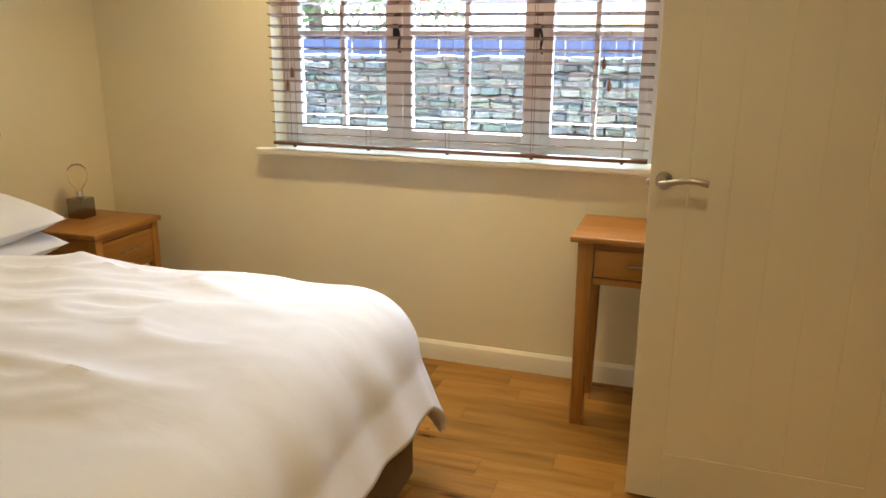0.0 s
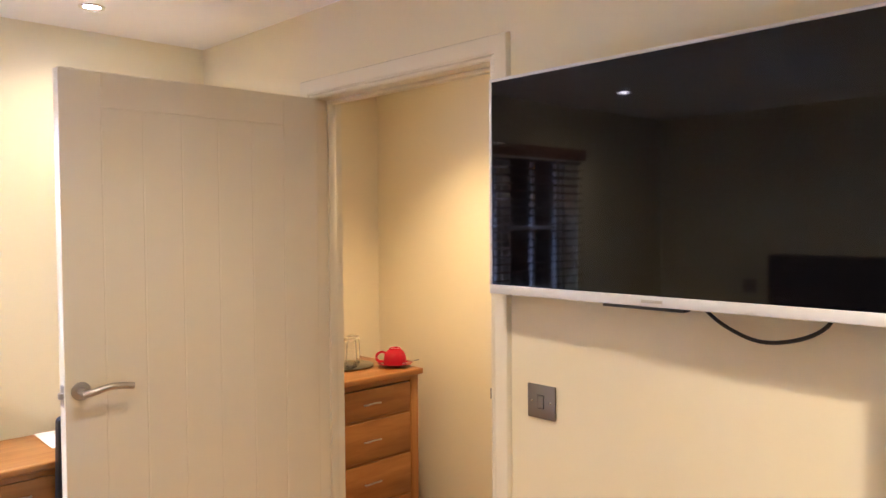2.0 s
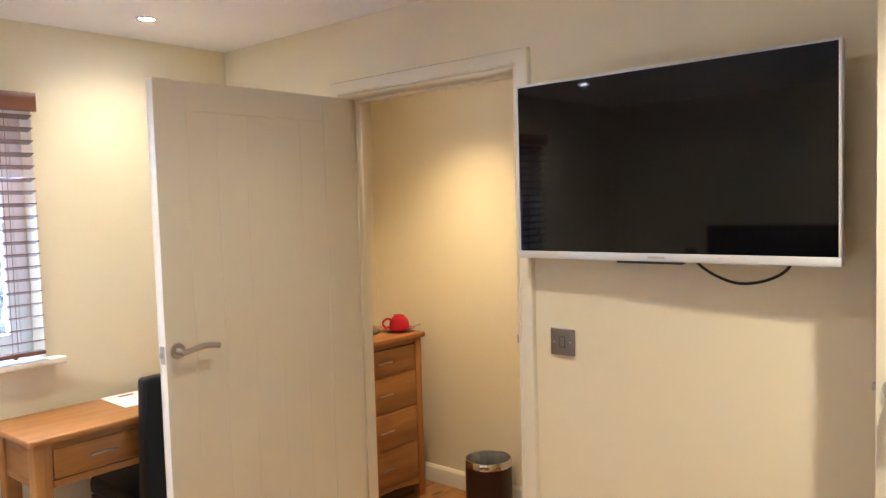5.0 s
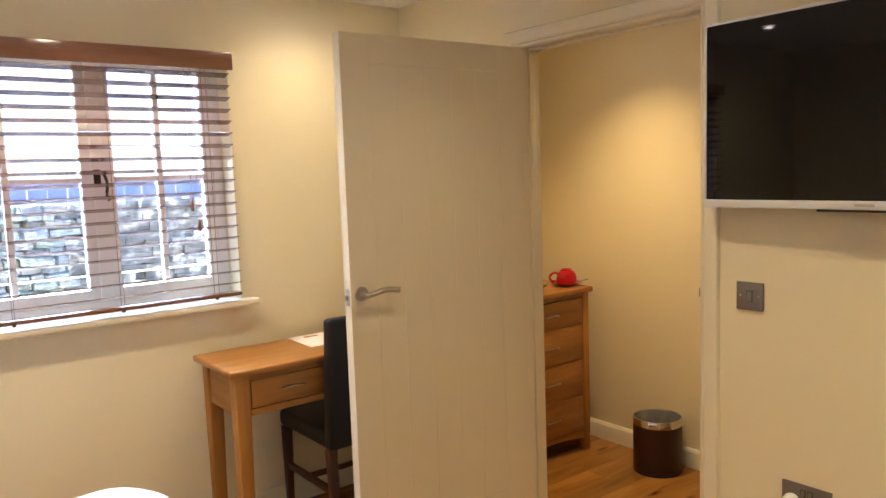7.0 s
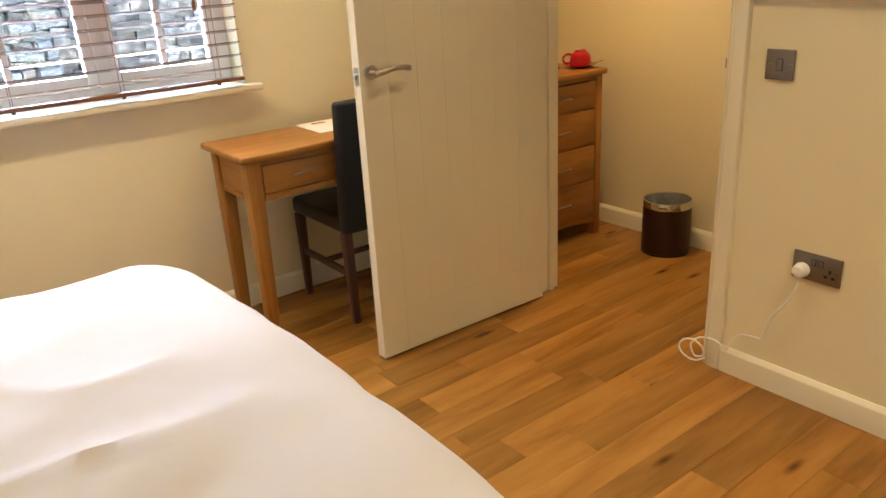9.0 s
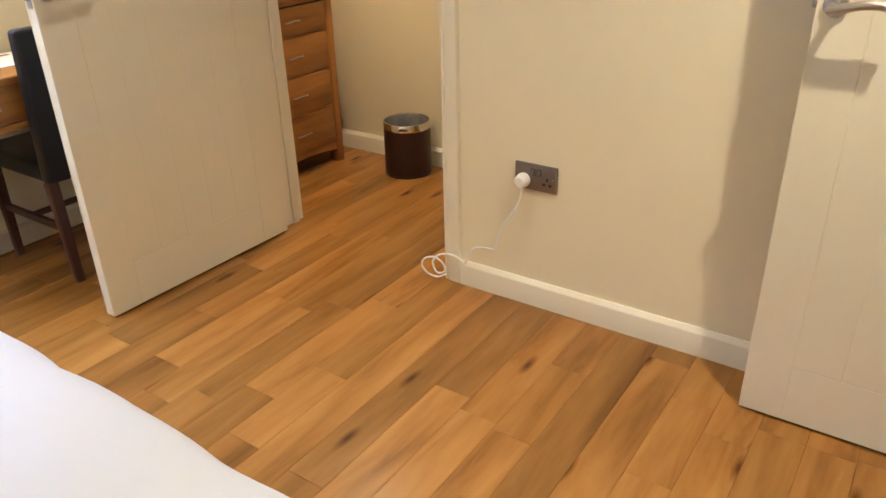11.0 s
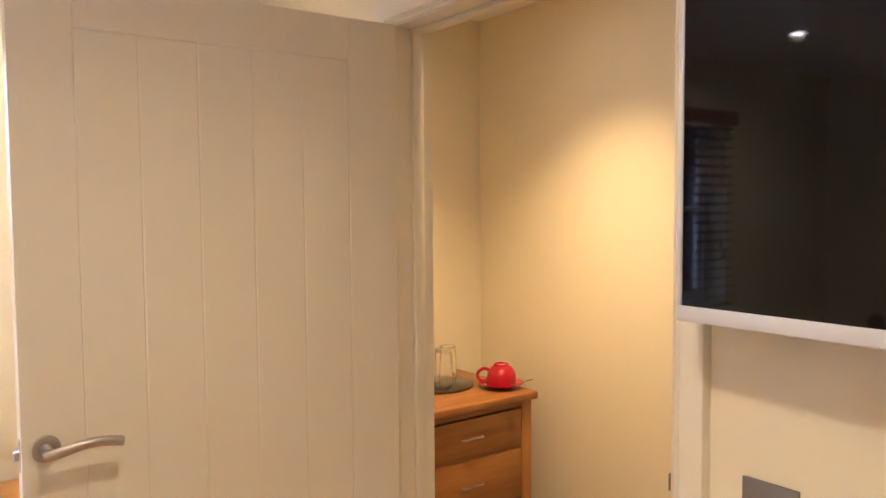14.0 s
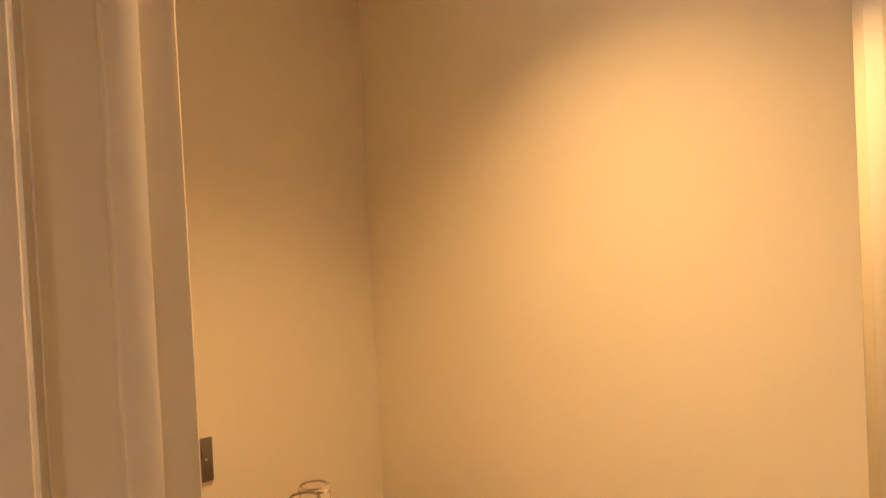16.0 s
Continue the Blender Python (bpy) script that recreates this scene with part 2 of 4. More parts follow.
def mesh_of(name, bm, material, smooth=True):
    me = bpy.data.meshes.new(name)
    bm.normal_update()
    bm.to_mesh(me)
    bm.free()
    me.materials.append(material)
    if smooth:
        me.polygons.foreach_set("use_smooth", [True] * len(me.polygons))
        me.set_sharp_from_angle(angle=radians(35))
    return me


def part(name, bm, material, parent=None, label="", smooth=True):
    ob = new(name, mesh_of(name, bm, material, smooth))
    if parent:
        ob.parent = parent
    return tagged(ob, label)


def thing(name, at, label, category, group="", rz=0.0):
    ob = new(name)
    ob.matrix_basis = pose(*at, 0, 0, rz)
    return tagged(ob, label, category, group)


def setting(name, bm, material, label, category):
    return tagged(part(name, bm, material), label, category, "", "structure")


# ---- structure ----
bm = boxmesh(LEFT_X - 0.3, SOUTH_Y - 1.6, -0.16, HALL_X + 0.3, WIN_Y + 0.3, -0.013)
floor = setting("floor", bm, M_SUB, "warm oak plank floor with dark knots", "floor")

OX0, OX1, OZ0, OZ1 = -1.965, -0.205, 0.957, 2.035
bm = bmesh.new()
WT = 0.30
box(bm, LEFT_X - 0.3, WIN_Y, 0, OX0, WIN_Y + WT, CEIL)
box(bm, OX1, WIN_Y, 0, HALL_X + 0.3, WIN_Y + WT, CEIL)
box(bm, OX0, WIN_Y, 0, OX1, WIN_Y + WT, OZ0)
box(bm, OX0, WIN_Y, OZ1, OX1, WIN_Y + WT, CEIL)
setting("wall_north", bm, M_WALL, "cream painted wall around the window", "wall")

DY0, DY1, DZ = 1.526, 2.386, 1.996   # clear doorway between bedroom and hall
bm = bmesh.new()
box(bm, WALL_X, SOUTH_Y, 0, HALL_X0, DY0 - 0.02, CEIL)
box(bm, WALL_X, DY1 + 0.02, 0, HALL_X0, WIN_Y, CEIL)
box(bm, WALL_X, DY0 - 0.02, DZ + 0.02, HALL_X0, DY1 + 0.02, CEIL)
setting("wall_east", bm, M_WALL, "cream painted partition wall with a doorway", "wall")
setting("wall_west", boxmesh(LEFT_X - 0.3, SOUTH_Y - 1.6, 0, LEFT_X, WIN_Y, CEIL), M_WALL, "cream painted wall behind the bed head", "wall")
setting("wall_hall", boxmesh(HALL_X, SOUTH_Y - 1.6, 0, HALL_X + 0.3, WIN_Y, CEIL), M_WALL, "cream painted hall wall lit by a downlight", "wall")
EX0, EX1 = -0.30, 0.545
bm = bmesh.new()
box(bm, LEFT_X, SOUTH_Y - 0.12, 0, EX0, SOUTH_Y, CEIL)
box(bm, EX1, SOUTH_Y - 0.12, 0, HALL_X, SOUTH_Y, CEIL)
box(bm, EX0, SOUTH_Y - 0.12, 2.0, EX1, SOUTH_Y, CEIL)
setting("wall_south", bm, M_WALL, "cream painted wall with the entrance doorway", "wall")
bm = bmesh.new()
box(bm, -0.6, SOUTH_Y - 1.6, 0, HALL_X, SOUTH_Y - 1.5, CEIL)
box(bm, -0.6, SOUTH_Y - 1.5, 0, -0.5, SOUTH_Y - 0.12, CEIL)
setting("wall_lobby", bm, M_WALL, "plain cream wall beyond the entrance", "wall")
setting("ceiling", boxmesh(LEFT_X - 0.3, SOUTH_Y - 1.6, CEIL, HALL_X + 0.3, WIN_Y + WT, CEIL + 0.2), M_CEIL, "smooth off-white plaster ceiling with downlights", "ceiling")


# Unseen overhang, added to hold back sun above the window.
bm = bmesh.new()
box(bm, LEFT_X - 0.6, WIN_Y + WT, 2.34, HALL_X + 0.6, WIN_Y + WT + 0.30, 2.37)
box(bm, LEFT_X - 0.6, WIN_Y + WT + 0.30, 2.30, HALL_X + 0.6, WIN_Y + WT + 0.33, 2.50)
setting("eaves", bm, M_WINFRAME, "unseen white soffit and fascia boards, added to cut the sun", "eaves")


def skirting(name, x0, y0, x1, y1, nx, ny):
    """A board from (x0, y0) to (x1, y1) on a wall whose face looks along (nx, ny)."""
    bm = bmesh.new()
    prof = [(0, 0), (0.018, 0), (0.018, 0.078), (0.0165, 0.082), (0.012, 0.0865), (0.006, 0.095), (0, 0.095)]
    a = [bm.verts.new((x0 + nx * d, y0 + ny * d, z)) for d, z in prof]
    b = [bm.verts.new((x1 + nx * d, y1 + ny * d, z)) for d, z in prof]
    for k in range(len(prof)):
        k2 = (k + 1) % len(prof)
        bm.faces.new((a[k], a[k2], b[k2], b[k]))
    bm.faces.new(a)
    bm.faces.new(b[::-1])
    bmesh.ops.recalc_face_normals(bm, faces=bm.faces[:])
    setting(name, bm, M_TRIM, "cream painted skirting board along the wall", "skirting board")


AW = 0.066
skirting("baseboard", LEFT_X, WIN_Y, WALL_X, WIN_Y, 0, -1)
skirting("baseboard", WALL_X, SOUTH_Y, WALL_X, DY0 - AW, -1, 0)
skirting("baseboard", WALL_X, DY1 + AW, WALL_X, WIN_Y - 0.02, -1, 0)
skirting("baseboard", HALL_X, SOUTH_Y, HALL_X, WIN_Y, -1, 0)
skirting("baseboard", HALL_X0, WIN_Y, HALL_X - 0.02, WIN_Y, 0, -1)
skirting("baseboard", LEFT_X, SOUTH_Y, LEFT_X, WIN_Y - 0.02, 1, 0)
skirting("baseboard", HALL_X0, SOUTH_Y, HALL_X0, DY0 - AW, 1, 0)
skirting("baseboard", HALL_X0, DY1 + AW, HALL_X0, WIN_Y - 0.02, 1, 0)


def door_frame(name, lining_only=False):
    """Lining, stops and architraves of the doorway in the east partition."""
    root = thing(name, (0, 0, 0), "cream painted door frame with moulded architrave", "door frame")
    root["kind"] = "structure"
    g = 0.004
    bm = bmesh.new()
    box(bm, WALL_X - 0.003, DY0 - 0.02, 0, HALL_X0 + 0.003, DY0 + 0.008, DZ)
    box(bm, WALL_X + 0.05, DY0 + 0.008, 0, HALL_X0 - 0.03, DY0 + 0.020, DZ - 0.012, 0.002)
    part("jamb", bm, M_TRIM, root)
    bm = bmesh.new()
    box(bm, WALL_X - 0.003, DY1 - 0.008, 0, HALL_X0 + 0.003, DY1 + 0.02, DZ)
    box(bm, WALL_X + 0.05, DY1 - 0.020, 0, HALL_X0 - 0.03, DY1 - 0.008, DZ - 0.012, 0.002)
    part("jamb", bm, M_TRIM, root)
    bm = bmesh.new()
    box(bm, WALL_X - 0.003, DY0 - 0.02, DZ, HALL_X0 + 0.003, DY1 + 0.02, DZ + 0.02)
    box(bm, WALL_X + 0.05, DY0 + 0.008, DZ - 0.012, HALL_X0 - 0.03, DY1 - 0.008, DZ - 0.0005, 0.002)
    part("head", bm, M_TRIM, root)
    for face, sgn in ((WALL_X, -1), (HALL_X0, 1)):
        prof = [(0.0, 0.0), (0.0, 0.009), (0.007, 0.013), (0.014, 0.009), (0.019, 0.015), (0.054, 0.018), (0.062, 0.016), (AW, 0.008), (AW, 0.0)]
        bm = bmesh.new()
        path = [(DY0 + 0.002, 0.0, -1, 0), (DY0 + 0.002, DZ + 0.002, -1, 1), (DY1 - 0.002, DZ + 0.002, 1, 1), (DY1 - 0.002, 0.0, 1, 0)]
        rings = []
        for y, z, dy, dz in path:
            rings.append([bm.verts.new((face + sgn * d, y + dy * w, z + dz * w)) for w, d in prof])
        for a, b in zip(rings, rings[1:]):
            for k in range(len(prof) - 1):
                bm.faces.new((a[k], a[k + 1], b[k + 1], b[k]))
        bm.faces.new(rings[0])
        bm.faces.new(rings[-1])
        bmesh.ops.recalc_face_normals(bm, faces=bm.faces[:])
        part("architrave", bm, M_TRIM, root)
    bm = boxmesh(WALL_X + 0.014, DY0 + 0.008, 1.045, WALL_X + 0.042, DY0 + 0.0095, 1.105)
    box(bm, WALL_X - 0.004, DY0 + 0.0082, 1.060, WALL_X + 0.014, DY0 + 0.0125, 1.090, 0.001, 1)
    part("strike_plate", bm, M_PLATE, root, "dull steel strike plate with a lip")
    return root


door_frame("doorframe_1")


def board(x0, x1, z0, z1, face, back):
    """A door board whose edges are eased by a wide, shallow chamfer."""
    bm = bmesh.new()
    edge = face + (0.0012 if back > face else -0.0012)
    rings = []
    for inset, y in ((0.0, back), (0.0, edge), (0.0032, face)):
        rings.append([bm.verts.new(v) for v in ((x0 + inset, y, z0 + inset), (x1 - inset, y, z0 + inset), (x1 - inset, y, z1 - inset), (x0 + inset, y, z1 - inset))])
    for a, b in zip(rings, rings[1:]):
        for k in range(4):
            bm.faces.new((a[k], a[(k + 1) % 4], b[(k + 1) % 4], b[k]))
    bm.faces.new(rings[-1])
    bmesh.ops.recalc_face_normals(bm, faces=bm.faces[:])
    return bm


def door_leaf(name, label, at, rz):
    """A boarded leaf, 0.838 by 1.981 m; x runs from the hinge, the seen face looks along -y."""
    root = thing(name, at, label, "door", rz=rz)
    root["kind"] = "structure"
    W, H, T = 0.838, 1.981, 0.044
    px0, px1, pz0, pz1 = 0.132, 0.725, 0.172, 1.880
    n = 5
    bm = bmesh.new()
    for y0, y1 in ((0.0, 0.009), (T - 0.009, T)):
        box(bm, 0, y0, 0, px0, y1, H, 0.0016, 1)
        box(bm, px1, y0, 0, W, y1, H, 0.0016, 1)
        box(bm, px0 - 0.001, y0 + 0.00002, 0, px1 + 0.001, y1, pz0, 0.002, 1)
        box(bm, px0 - 0.001, y0 + 0.00002, pz1, px1 + 0.001, y1, H, 0.002, 1)
    box(bm, 0.0015, 0.0075, 0.0015, W - 0.0015, T - 0.0075, H - 0.0015)
    part("leaf", bm, M_DOOR, root, smooth=False)
    step = (px1 - px0) / n
    for face, back in ((0.0005, 0.008), (T - 0.0005, T - 0.008)):
        for k in range(n):
            part("board", board(px0 + k * step, px0 + (k + 1) * step, pz0, pz1, face, back), M_DOOR, root, smooth=False)
    return root, W, T


def lever(parent, x, z, y, flip):
    """Round rose and a gently arched lever; the lever points along flip in x, the face looks along -y."""
    sgn = -1 if y < 0.02 else 1
    rose = bmesh.new()
    m = Matrix.Translation((x, y, z)) @ Matrix.Rotation(radians(90 if sgn < 0 else -90), 4, "X")
    lathe(rose, [(0, 0), (0.026, 0), (0.026, 0.006), (0.0245, 0.0085), (0.012, 0.009), (0.010, 0.012), (0.0095, 0.040), (0.0, 0.042)], 36, m=m)
    h = part("handle", rose, M_STEEL, parent, "brushed steel lever handle on a round rose")
    arm = bmesh.new()
    pts = smooth_path([(x - flip * 0.010, y + sgn * 0.047, z - 0.004), (x + flip * 0.02, y + sgn * 0.050, z + 0.002), (x + flip * 0.055, y + sgn * 0.052, z + 0.010), (x + flip * 0.09, y + sgn * 0.052, z + 0.011), (x + flip * 0.128, y + sgn * 0.050, z + 0.004)], 6)
    tube(arm, pts, 0.0098, 14)
    part("lever", arm, M_STEEL, h)
    return h


def hinge(parent, z, x=0.0, y=0.044):
    bm = bmesh.new()
    box(bm, x - 0.0135, y - 0.040, z - 0.037, x - 0.0005, y - 0.004, z + 0.037, 0.0005, 1)
    tube(bm, [Vector((x - 0.007, y + 0.004, z - 0.038)), Vector((x - 0.007, y + 0.004, z + 0.038))], 0.005, 10)
    part("hinge", bm, M_BRONZE_CHROME, parent, "dark bronze butt hinge")


# the bedroom door stands open at a right angle to the partition
d1, W, T = door_leaf("door_1", "cream boarded bedroom door standing wide open", (0.673, 2.378, 0.008), 179.0)


def latch(parent, x, z, sgn):
    bm = bmesh.new()
    box(bm, x - 0.001, 0.010, z - 0.03, x + 0.0012, 0.034, z + 0.03)
    box(bm, x, 0.014, z - 0.009, x + 0.011, 0.030, z + 0.009, 0.003, 2)
    part("latch", bm, M_STEEL, parent, "steel latch")


lever(d1, 0.838 - 0.042, 1.079, 0.044, -1)
lever(d1, 0.838 - 0.042, 1.079, 0.0, -1)
latch(d1, 0.838, 1.068, 1)
for hz in (0.2, 1.0, 1.785):
    hinge(d1, hz, 0.0, 0.0)

d2, W, T = door_leaf("door_2", "cream boarded entrance door standing wide open", (0.540, -0.432, 0.008), 90.0)
lever(d2, 0.838 - 0.040, 1.092, 0.044, -1)
lever(d2, 0.838 - 0.040, 1.092, 0.0, -1)
latch(d2, 0.838, 1.09, 1)
for hz in (0.2, 1.0, 1.785):
    hinge(d2, hz, 0.0, 0.0)


# ---- window, sill and blind ----
def window():
    root = thing("window_1", (0, 0, 0), "white painted cottage casement window with three lights", "window")
    root["kind"] = "structure"
    y0, y1 = WIN_Y + 0.105, WIN_Y + 0.165
    zb, zt = OZ0 + 0.028, OZ1
    m1, m2 = -1.372, -0.722
    bm = bmesh.new()
    box(bm, OX0, y0, zb, OX0 + 0.045, y1, zt, 0.004)
    box(bm, OX1 - 0.045, y0, zb, OX1, y1, zt, 0.004)
    box(bm, OX0 + 0.045, y0, zb, OX1 - 0.045, y1, zb + 0.045, 0.004)
    box(bm, OX0 + 0.045, y0, zt - 0.045, OX1 - 0.045, y1, zt, 0.004)
    for m in (m1, m2):
        box(bm, m - 0.024, y0 - 0.002, zb + 0.044, m + 0.024, y1, zt - 0.044, 0.004)
    part("window_frame", bm, M_WINFRAME, root)
    for a, b in ((OX0 + 0.045, m1 - 0.024), (m1 + 0.024, m2 - 0.024), (m2 + 0.024, OX1 - 0.045)):
        s, u0, u1 = 0.038, zb + 0.045, zt - 0.045
        ya, yb = y0 + 0.008, y1 - 0.006
        bm = bmesh.new()
        box(bm, a, ya, u0, a + s, yb, u1, 0.003)
        box(bm, b - s, ya, u0, b, yb, u1, 0.003)
        box(bm, a + s, ya, u0, b - s, yb, u0 + 0.05, 0.003)
        box(bm, a + s, ya, u1 - s, b - s, yb, u1, 0.003)
        mid, tz = (a + b) / 2, 1.52
        box(bm, mid - 0.011, ya + 0.006, u0 + 0.05, mid + 0.011, yb - 0.006, u1 - s, 0.003)
        box(bm, a + s, ya + 0.005, tz - 0.011, mid - 0.011, yb - 0.005, tz + 0.011, 0.003)
        box(bm, mid + 0.011, ya + 0.005, tz - 0.011, b - s, yb - 0.005, tz + 0.011, 0.003)
        sash = part("sash", bm, M_WINFRAME, root)
        for pa, pb in ((a + s, mid - 0.011), (mid + 0.011, b - s)):
            for pc, pd in ((u0 + 0.05, tz - 0.011), (tz + 0.011, u1 - s)):
                p = part("pane", boxmesh(pa - 0.002, (ya + yb) / 2 - 0.002, pc - 0.002, pb + 0.002, (ya + yb) / 2 + 0.002, pd + 0.002), M_PANE, sash, smooth=False)
                p.visible_shadow = False
    for m in (m1, m2):
        bm = bmesh.new()
        box(bm, m - 0.02, y0 - 0.008, 1.50, m + 0.006, y0 - 0.001, 1.56, 0.002)
        tube(bm, smooth_path([(m - 0.008, y0 - 0.014, 1.545), (m + 0.012, y0 - 0.030, 1.54), (m + 0.022, y0 - 0.032, 1.50), (m + 0.018, y0 - 0.030, 1.46), (m + 0.026, y0 - 0.034, 1.435)], 6), 0.006, 8)
        part("casement_fastener", bm, M_IRON, root, "black iron casement fastener")


window()
bm = bmesh.new()
SX0, SX1 = -2.05, -0.142
prof = [(WIN_Y + 0.105, 0.957), (3.172, 0.957), (3.166, 0.960), (3.163, 0.970), (3.166, 0.982), (3.174, 0.985), (WIN_Y + 0.105, 0.985)]
a = [bm.verts.new((SX0, y, z)) for y, z in prof]
b = [bm.verts.new((SX1, y, z)) for y, z in prof]
for k in range(len(prof)):
    bm.faces.new((a[k], a[(k + 1) % 7], b[(k + 1) % 7], b[k]))
bm.faces.new(a)
bm.faces.new(b[::-1])
bmesh.ops.recalc_face_normals(bm, faces=bm.faces[:])
for vtx in bm.verts:
    if vtx.co.y > WIN_Y + 0.01:
        vtx.co.x = OX0 if vtx.co.x < -1 else OX1
setting("window_sill", bm, M_TRIM, "cream painted bullnose window sill below the blind", "window sill")


def blind():
    root = thing("venetian_blind", (0, 0, 0), "brown stained wooden venetian blind lowered with open slats", "blind")
    x0, x1, yc = -1.945, -0.222, 3.178
    bm = boxmesh(x0 - 0.012, yc - 0.040, 1.953, x1 + 0.012, yc - 0.028, 2.026, 0.003)
    part("valance", bm, M_BLIND, root)
    part("headrail", boxmesh(x0, yc - 0.025, 1.975, x1, yc + 0.025, 2.020, 0.002), M_BLIND, root)
    zt, zb, n = 1.935, 1.060, 19
    me = None
    for k in range(n):
        z = zt + (zb - zt) * k / (n - 1)
        if me is None:
            sb = bmesh.new()
            box(sb, x0, -0.025, -0.0014, x1, 0.025, 0.0014, 0.001, 1)
            me = mesh_of("slat", sb, M_BLIND)
        ob = new("slat", me)
        ob.parent = root
        ob.matrix_basis = pose(0, yc, z, -14.0, 0, random.uniform(-0.02, 0.02))
    part("bottom_rail", boxmesh(x0, yc - 0.025, 1.008, x1, yc + 0.025, 1.024, 0.004), M_BLIND, root)
    for fx in (0.06, 0.28, 0.5, 0.72, 0.94):
        x = x0 + (x1 - x0) * fx
        bm = bmesh.new()
        for dy in (-0.0265, 0.0265):
            tube(bm, [Vector((x, yc + dy, 1.976)), Vector((x, yc + dy, 1.02))], 0.0011, 5)
        part("ladder_cord", bm, M_CORD, root)
        part("cord_peg", boxmesh(x - 0.007, yc - 0.007, 0.998, x + 0.007, yc + 0.007, 1.0085, 0.002), M_BLIND, root)
    for x, zl in ((x0 + 0.10, 1.30), (x0 + 0.125, 1.36), (x1 - 0.17, 1.335), (x1 - 0.195, 1.42)):
        bm = bmesh.new()
        tube(bm, [Vector((x, yc - 0.036, 1.96)), Vector((x, yc - 0.036, zl))], 0.0012, 5)
        cord = part("pull_cord", bm, M_CORD, root)
        bm = bmesh.new()
        lathe(bm, [(0, 0.028), (0.004, 0.028), (0.0085, 0.004), (0.0085, -0.014), (0.005, -0.02), (0, -0.02)], 14, (x, yc - 0.036, zl - 0.02))
        part("tassel", bm, M_BLIND, cord)


blind()


# ---- ceiling downlights ----
def downlight(x, y):
    root = thing("downlight", (x, y, CEIL), "round chrome-rimmed ceiling downlight, from a set with two added as fill", "downlight", "ceiling downlights")
    bm = bmesh.new()
    lathe(bm, [(0.030, -0.0015), (0.033, -0.005), (0.040, -0.006), (0.0435, -0.003), (0.044, 0.0)], 40)
    part("rim", bm, M_CHROME, root)
    bm = bmesh.new()
    lathe(bm, [(0.0, -0.0012), (0.026, -0.0012), (0.030, -0.0008)], 32)
    part("bulb", bm, M_GLOW, root, "glowing warm bulb face")


# The two added fill lamps get a rim and bulb as well.
for lx, ly, lw, lc in LAMPS:
    downlight(lx, ly)


# ---- television and wall fittings ----
def television():
    root = thing("television", (0.6135, 0.986, 1.365), "wall-mounted flat television with a white frame, switched off", "television", rz=-1.2)
    w, h = 0.487, 0.562
    bm = bmesh.new()
    f = 0.008
    box(bm, -0.004, -w, 0.0, 0.024, w, 0.024, 0.003)
    box(bm, -0.003, -w, h - f, 0.024, w, h, 0.003)
    box(bm, -0.003, -w, 0.024, 0.024, -w + f, h - f, 0.002)
    box(bm, -0.003, w - f, 0.024, 0.024, w, h - f, 0.002)
    part("frame", bm, M_TVWHITE, root, "silver-white plastic frame")
    part("screen", boxmesh(0.0, -w + f - 0.002, 0.022, 0.02, w - f + 0.002, h - f + 0.002, 0.0), M_SCREEN, root, "glossy black screen")
    part("back", boxmesh(0.024, -w + 0.03, 0.03, 0.055, w - 0.03, h - 0.05, 0.012, 3), M_BLACK, root)
    part("badge", boxmesh(-0.0055, -0.026, 0.009, -0.004, 0.026, 0.0155, 0.0), M_STEEL, root, "small grey badge bar")
    part("sensor_bar", boxmesh(-0.002, -0.075, -0.007, 0.028, 0.13, -0.0005, 0.002), M_BLACK, root)
    bm = bmesh.new()
    box(bm, 0.056, -0.2, 0.16, 0.066, 0.2, 0.42, 0.002)
    box(bm, 0.066, -0.12, 0.2, 0.0828, 0.12, 0.38, 0.002)
    part("wall_bracket", bm, M_BLACK, root)
    bm = bmesh.new()
    tube(bm, smooth_path([(0.045, -0.06, 0.05), (0.05, -0.095, 0.0), (0.052, -0.145, -0.036), (0.052, -0.215, -0.058), (0.053, -0.29, -0.046), (0.052, -0.345, -0.012), (0.048, -0.37, 0.05)], 8), 0.0042, 8)
    part("cable", bm, M_CABLE, root, "black cable hanging in a loop")


television()


def plate_on(name, x, y0, y1, z0, z1, label, category):
    root = thing(name, (x, (y0 + y1) / 2, (z0 + z1) / 2), label, category)
    w, h = (y1 - y0) / 2, (z1 - z0) / 2
    part("gasket", boxmesh(-0.004, -w + 0.0015, -h + 0.0015, -0.0003, w - 0.0015, h - 0.0015), M_BLACK, root)
    part("plate", boxmesh(-0.0085, -w, -h, -0.004, w, h, 0.0018, 2), M_PLATE, root, "brushed nickel face plate")
    for s in (-1, 1):
        bm = bmesh.new()
        lathe(bm, [(0, 0.0012), (0.0022, 0.0012), (0.0034, 0)], 12, m=Matrix.Translation((-0.0085, s * (w - 0.014), 0)) @ Matrix.Rotation(radians(-90), 4, "Y"))
        part("screw", bm, M_CHROME, root)
    return root


def rocker(root, y, z, w=0.009, h=0.0125):
    part("rocker_surround", boxmesh(-0.0092, y - w - 0.002, z - h - 0.002, -0.0084, y + w + 0.002, z + h + 0.002), M_BLACK, root)
    bm = boxmesh(-0.0125, y - w, z - h, -0.009, y + w, z + h, 0.0012, 2)
    for v in bm.verts:
        if v.co.z > z and v.co.x < -0.011:
            v.co.x += 0.0022
    part("rocker", bm, M_PLATE, root)


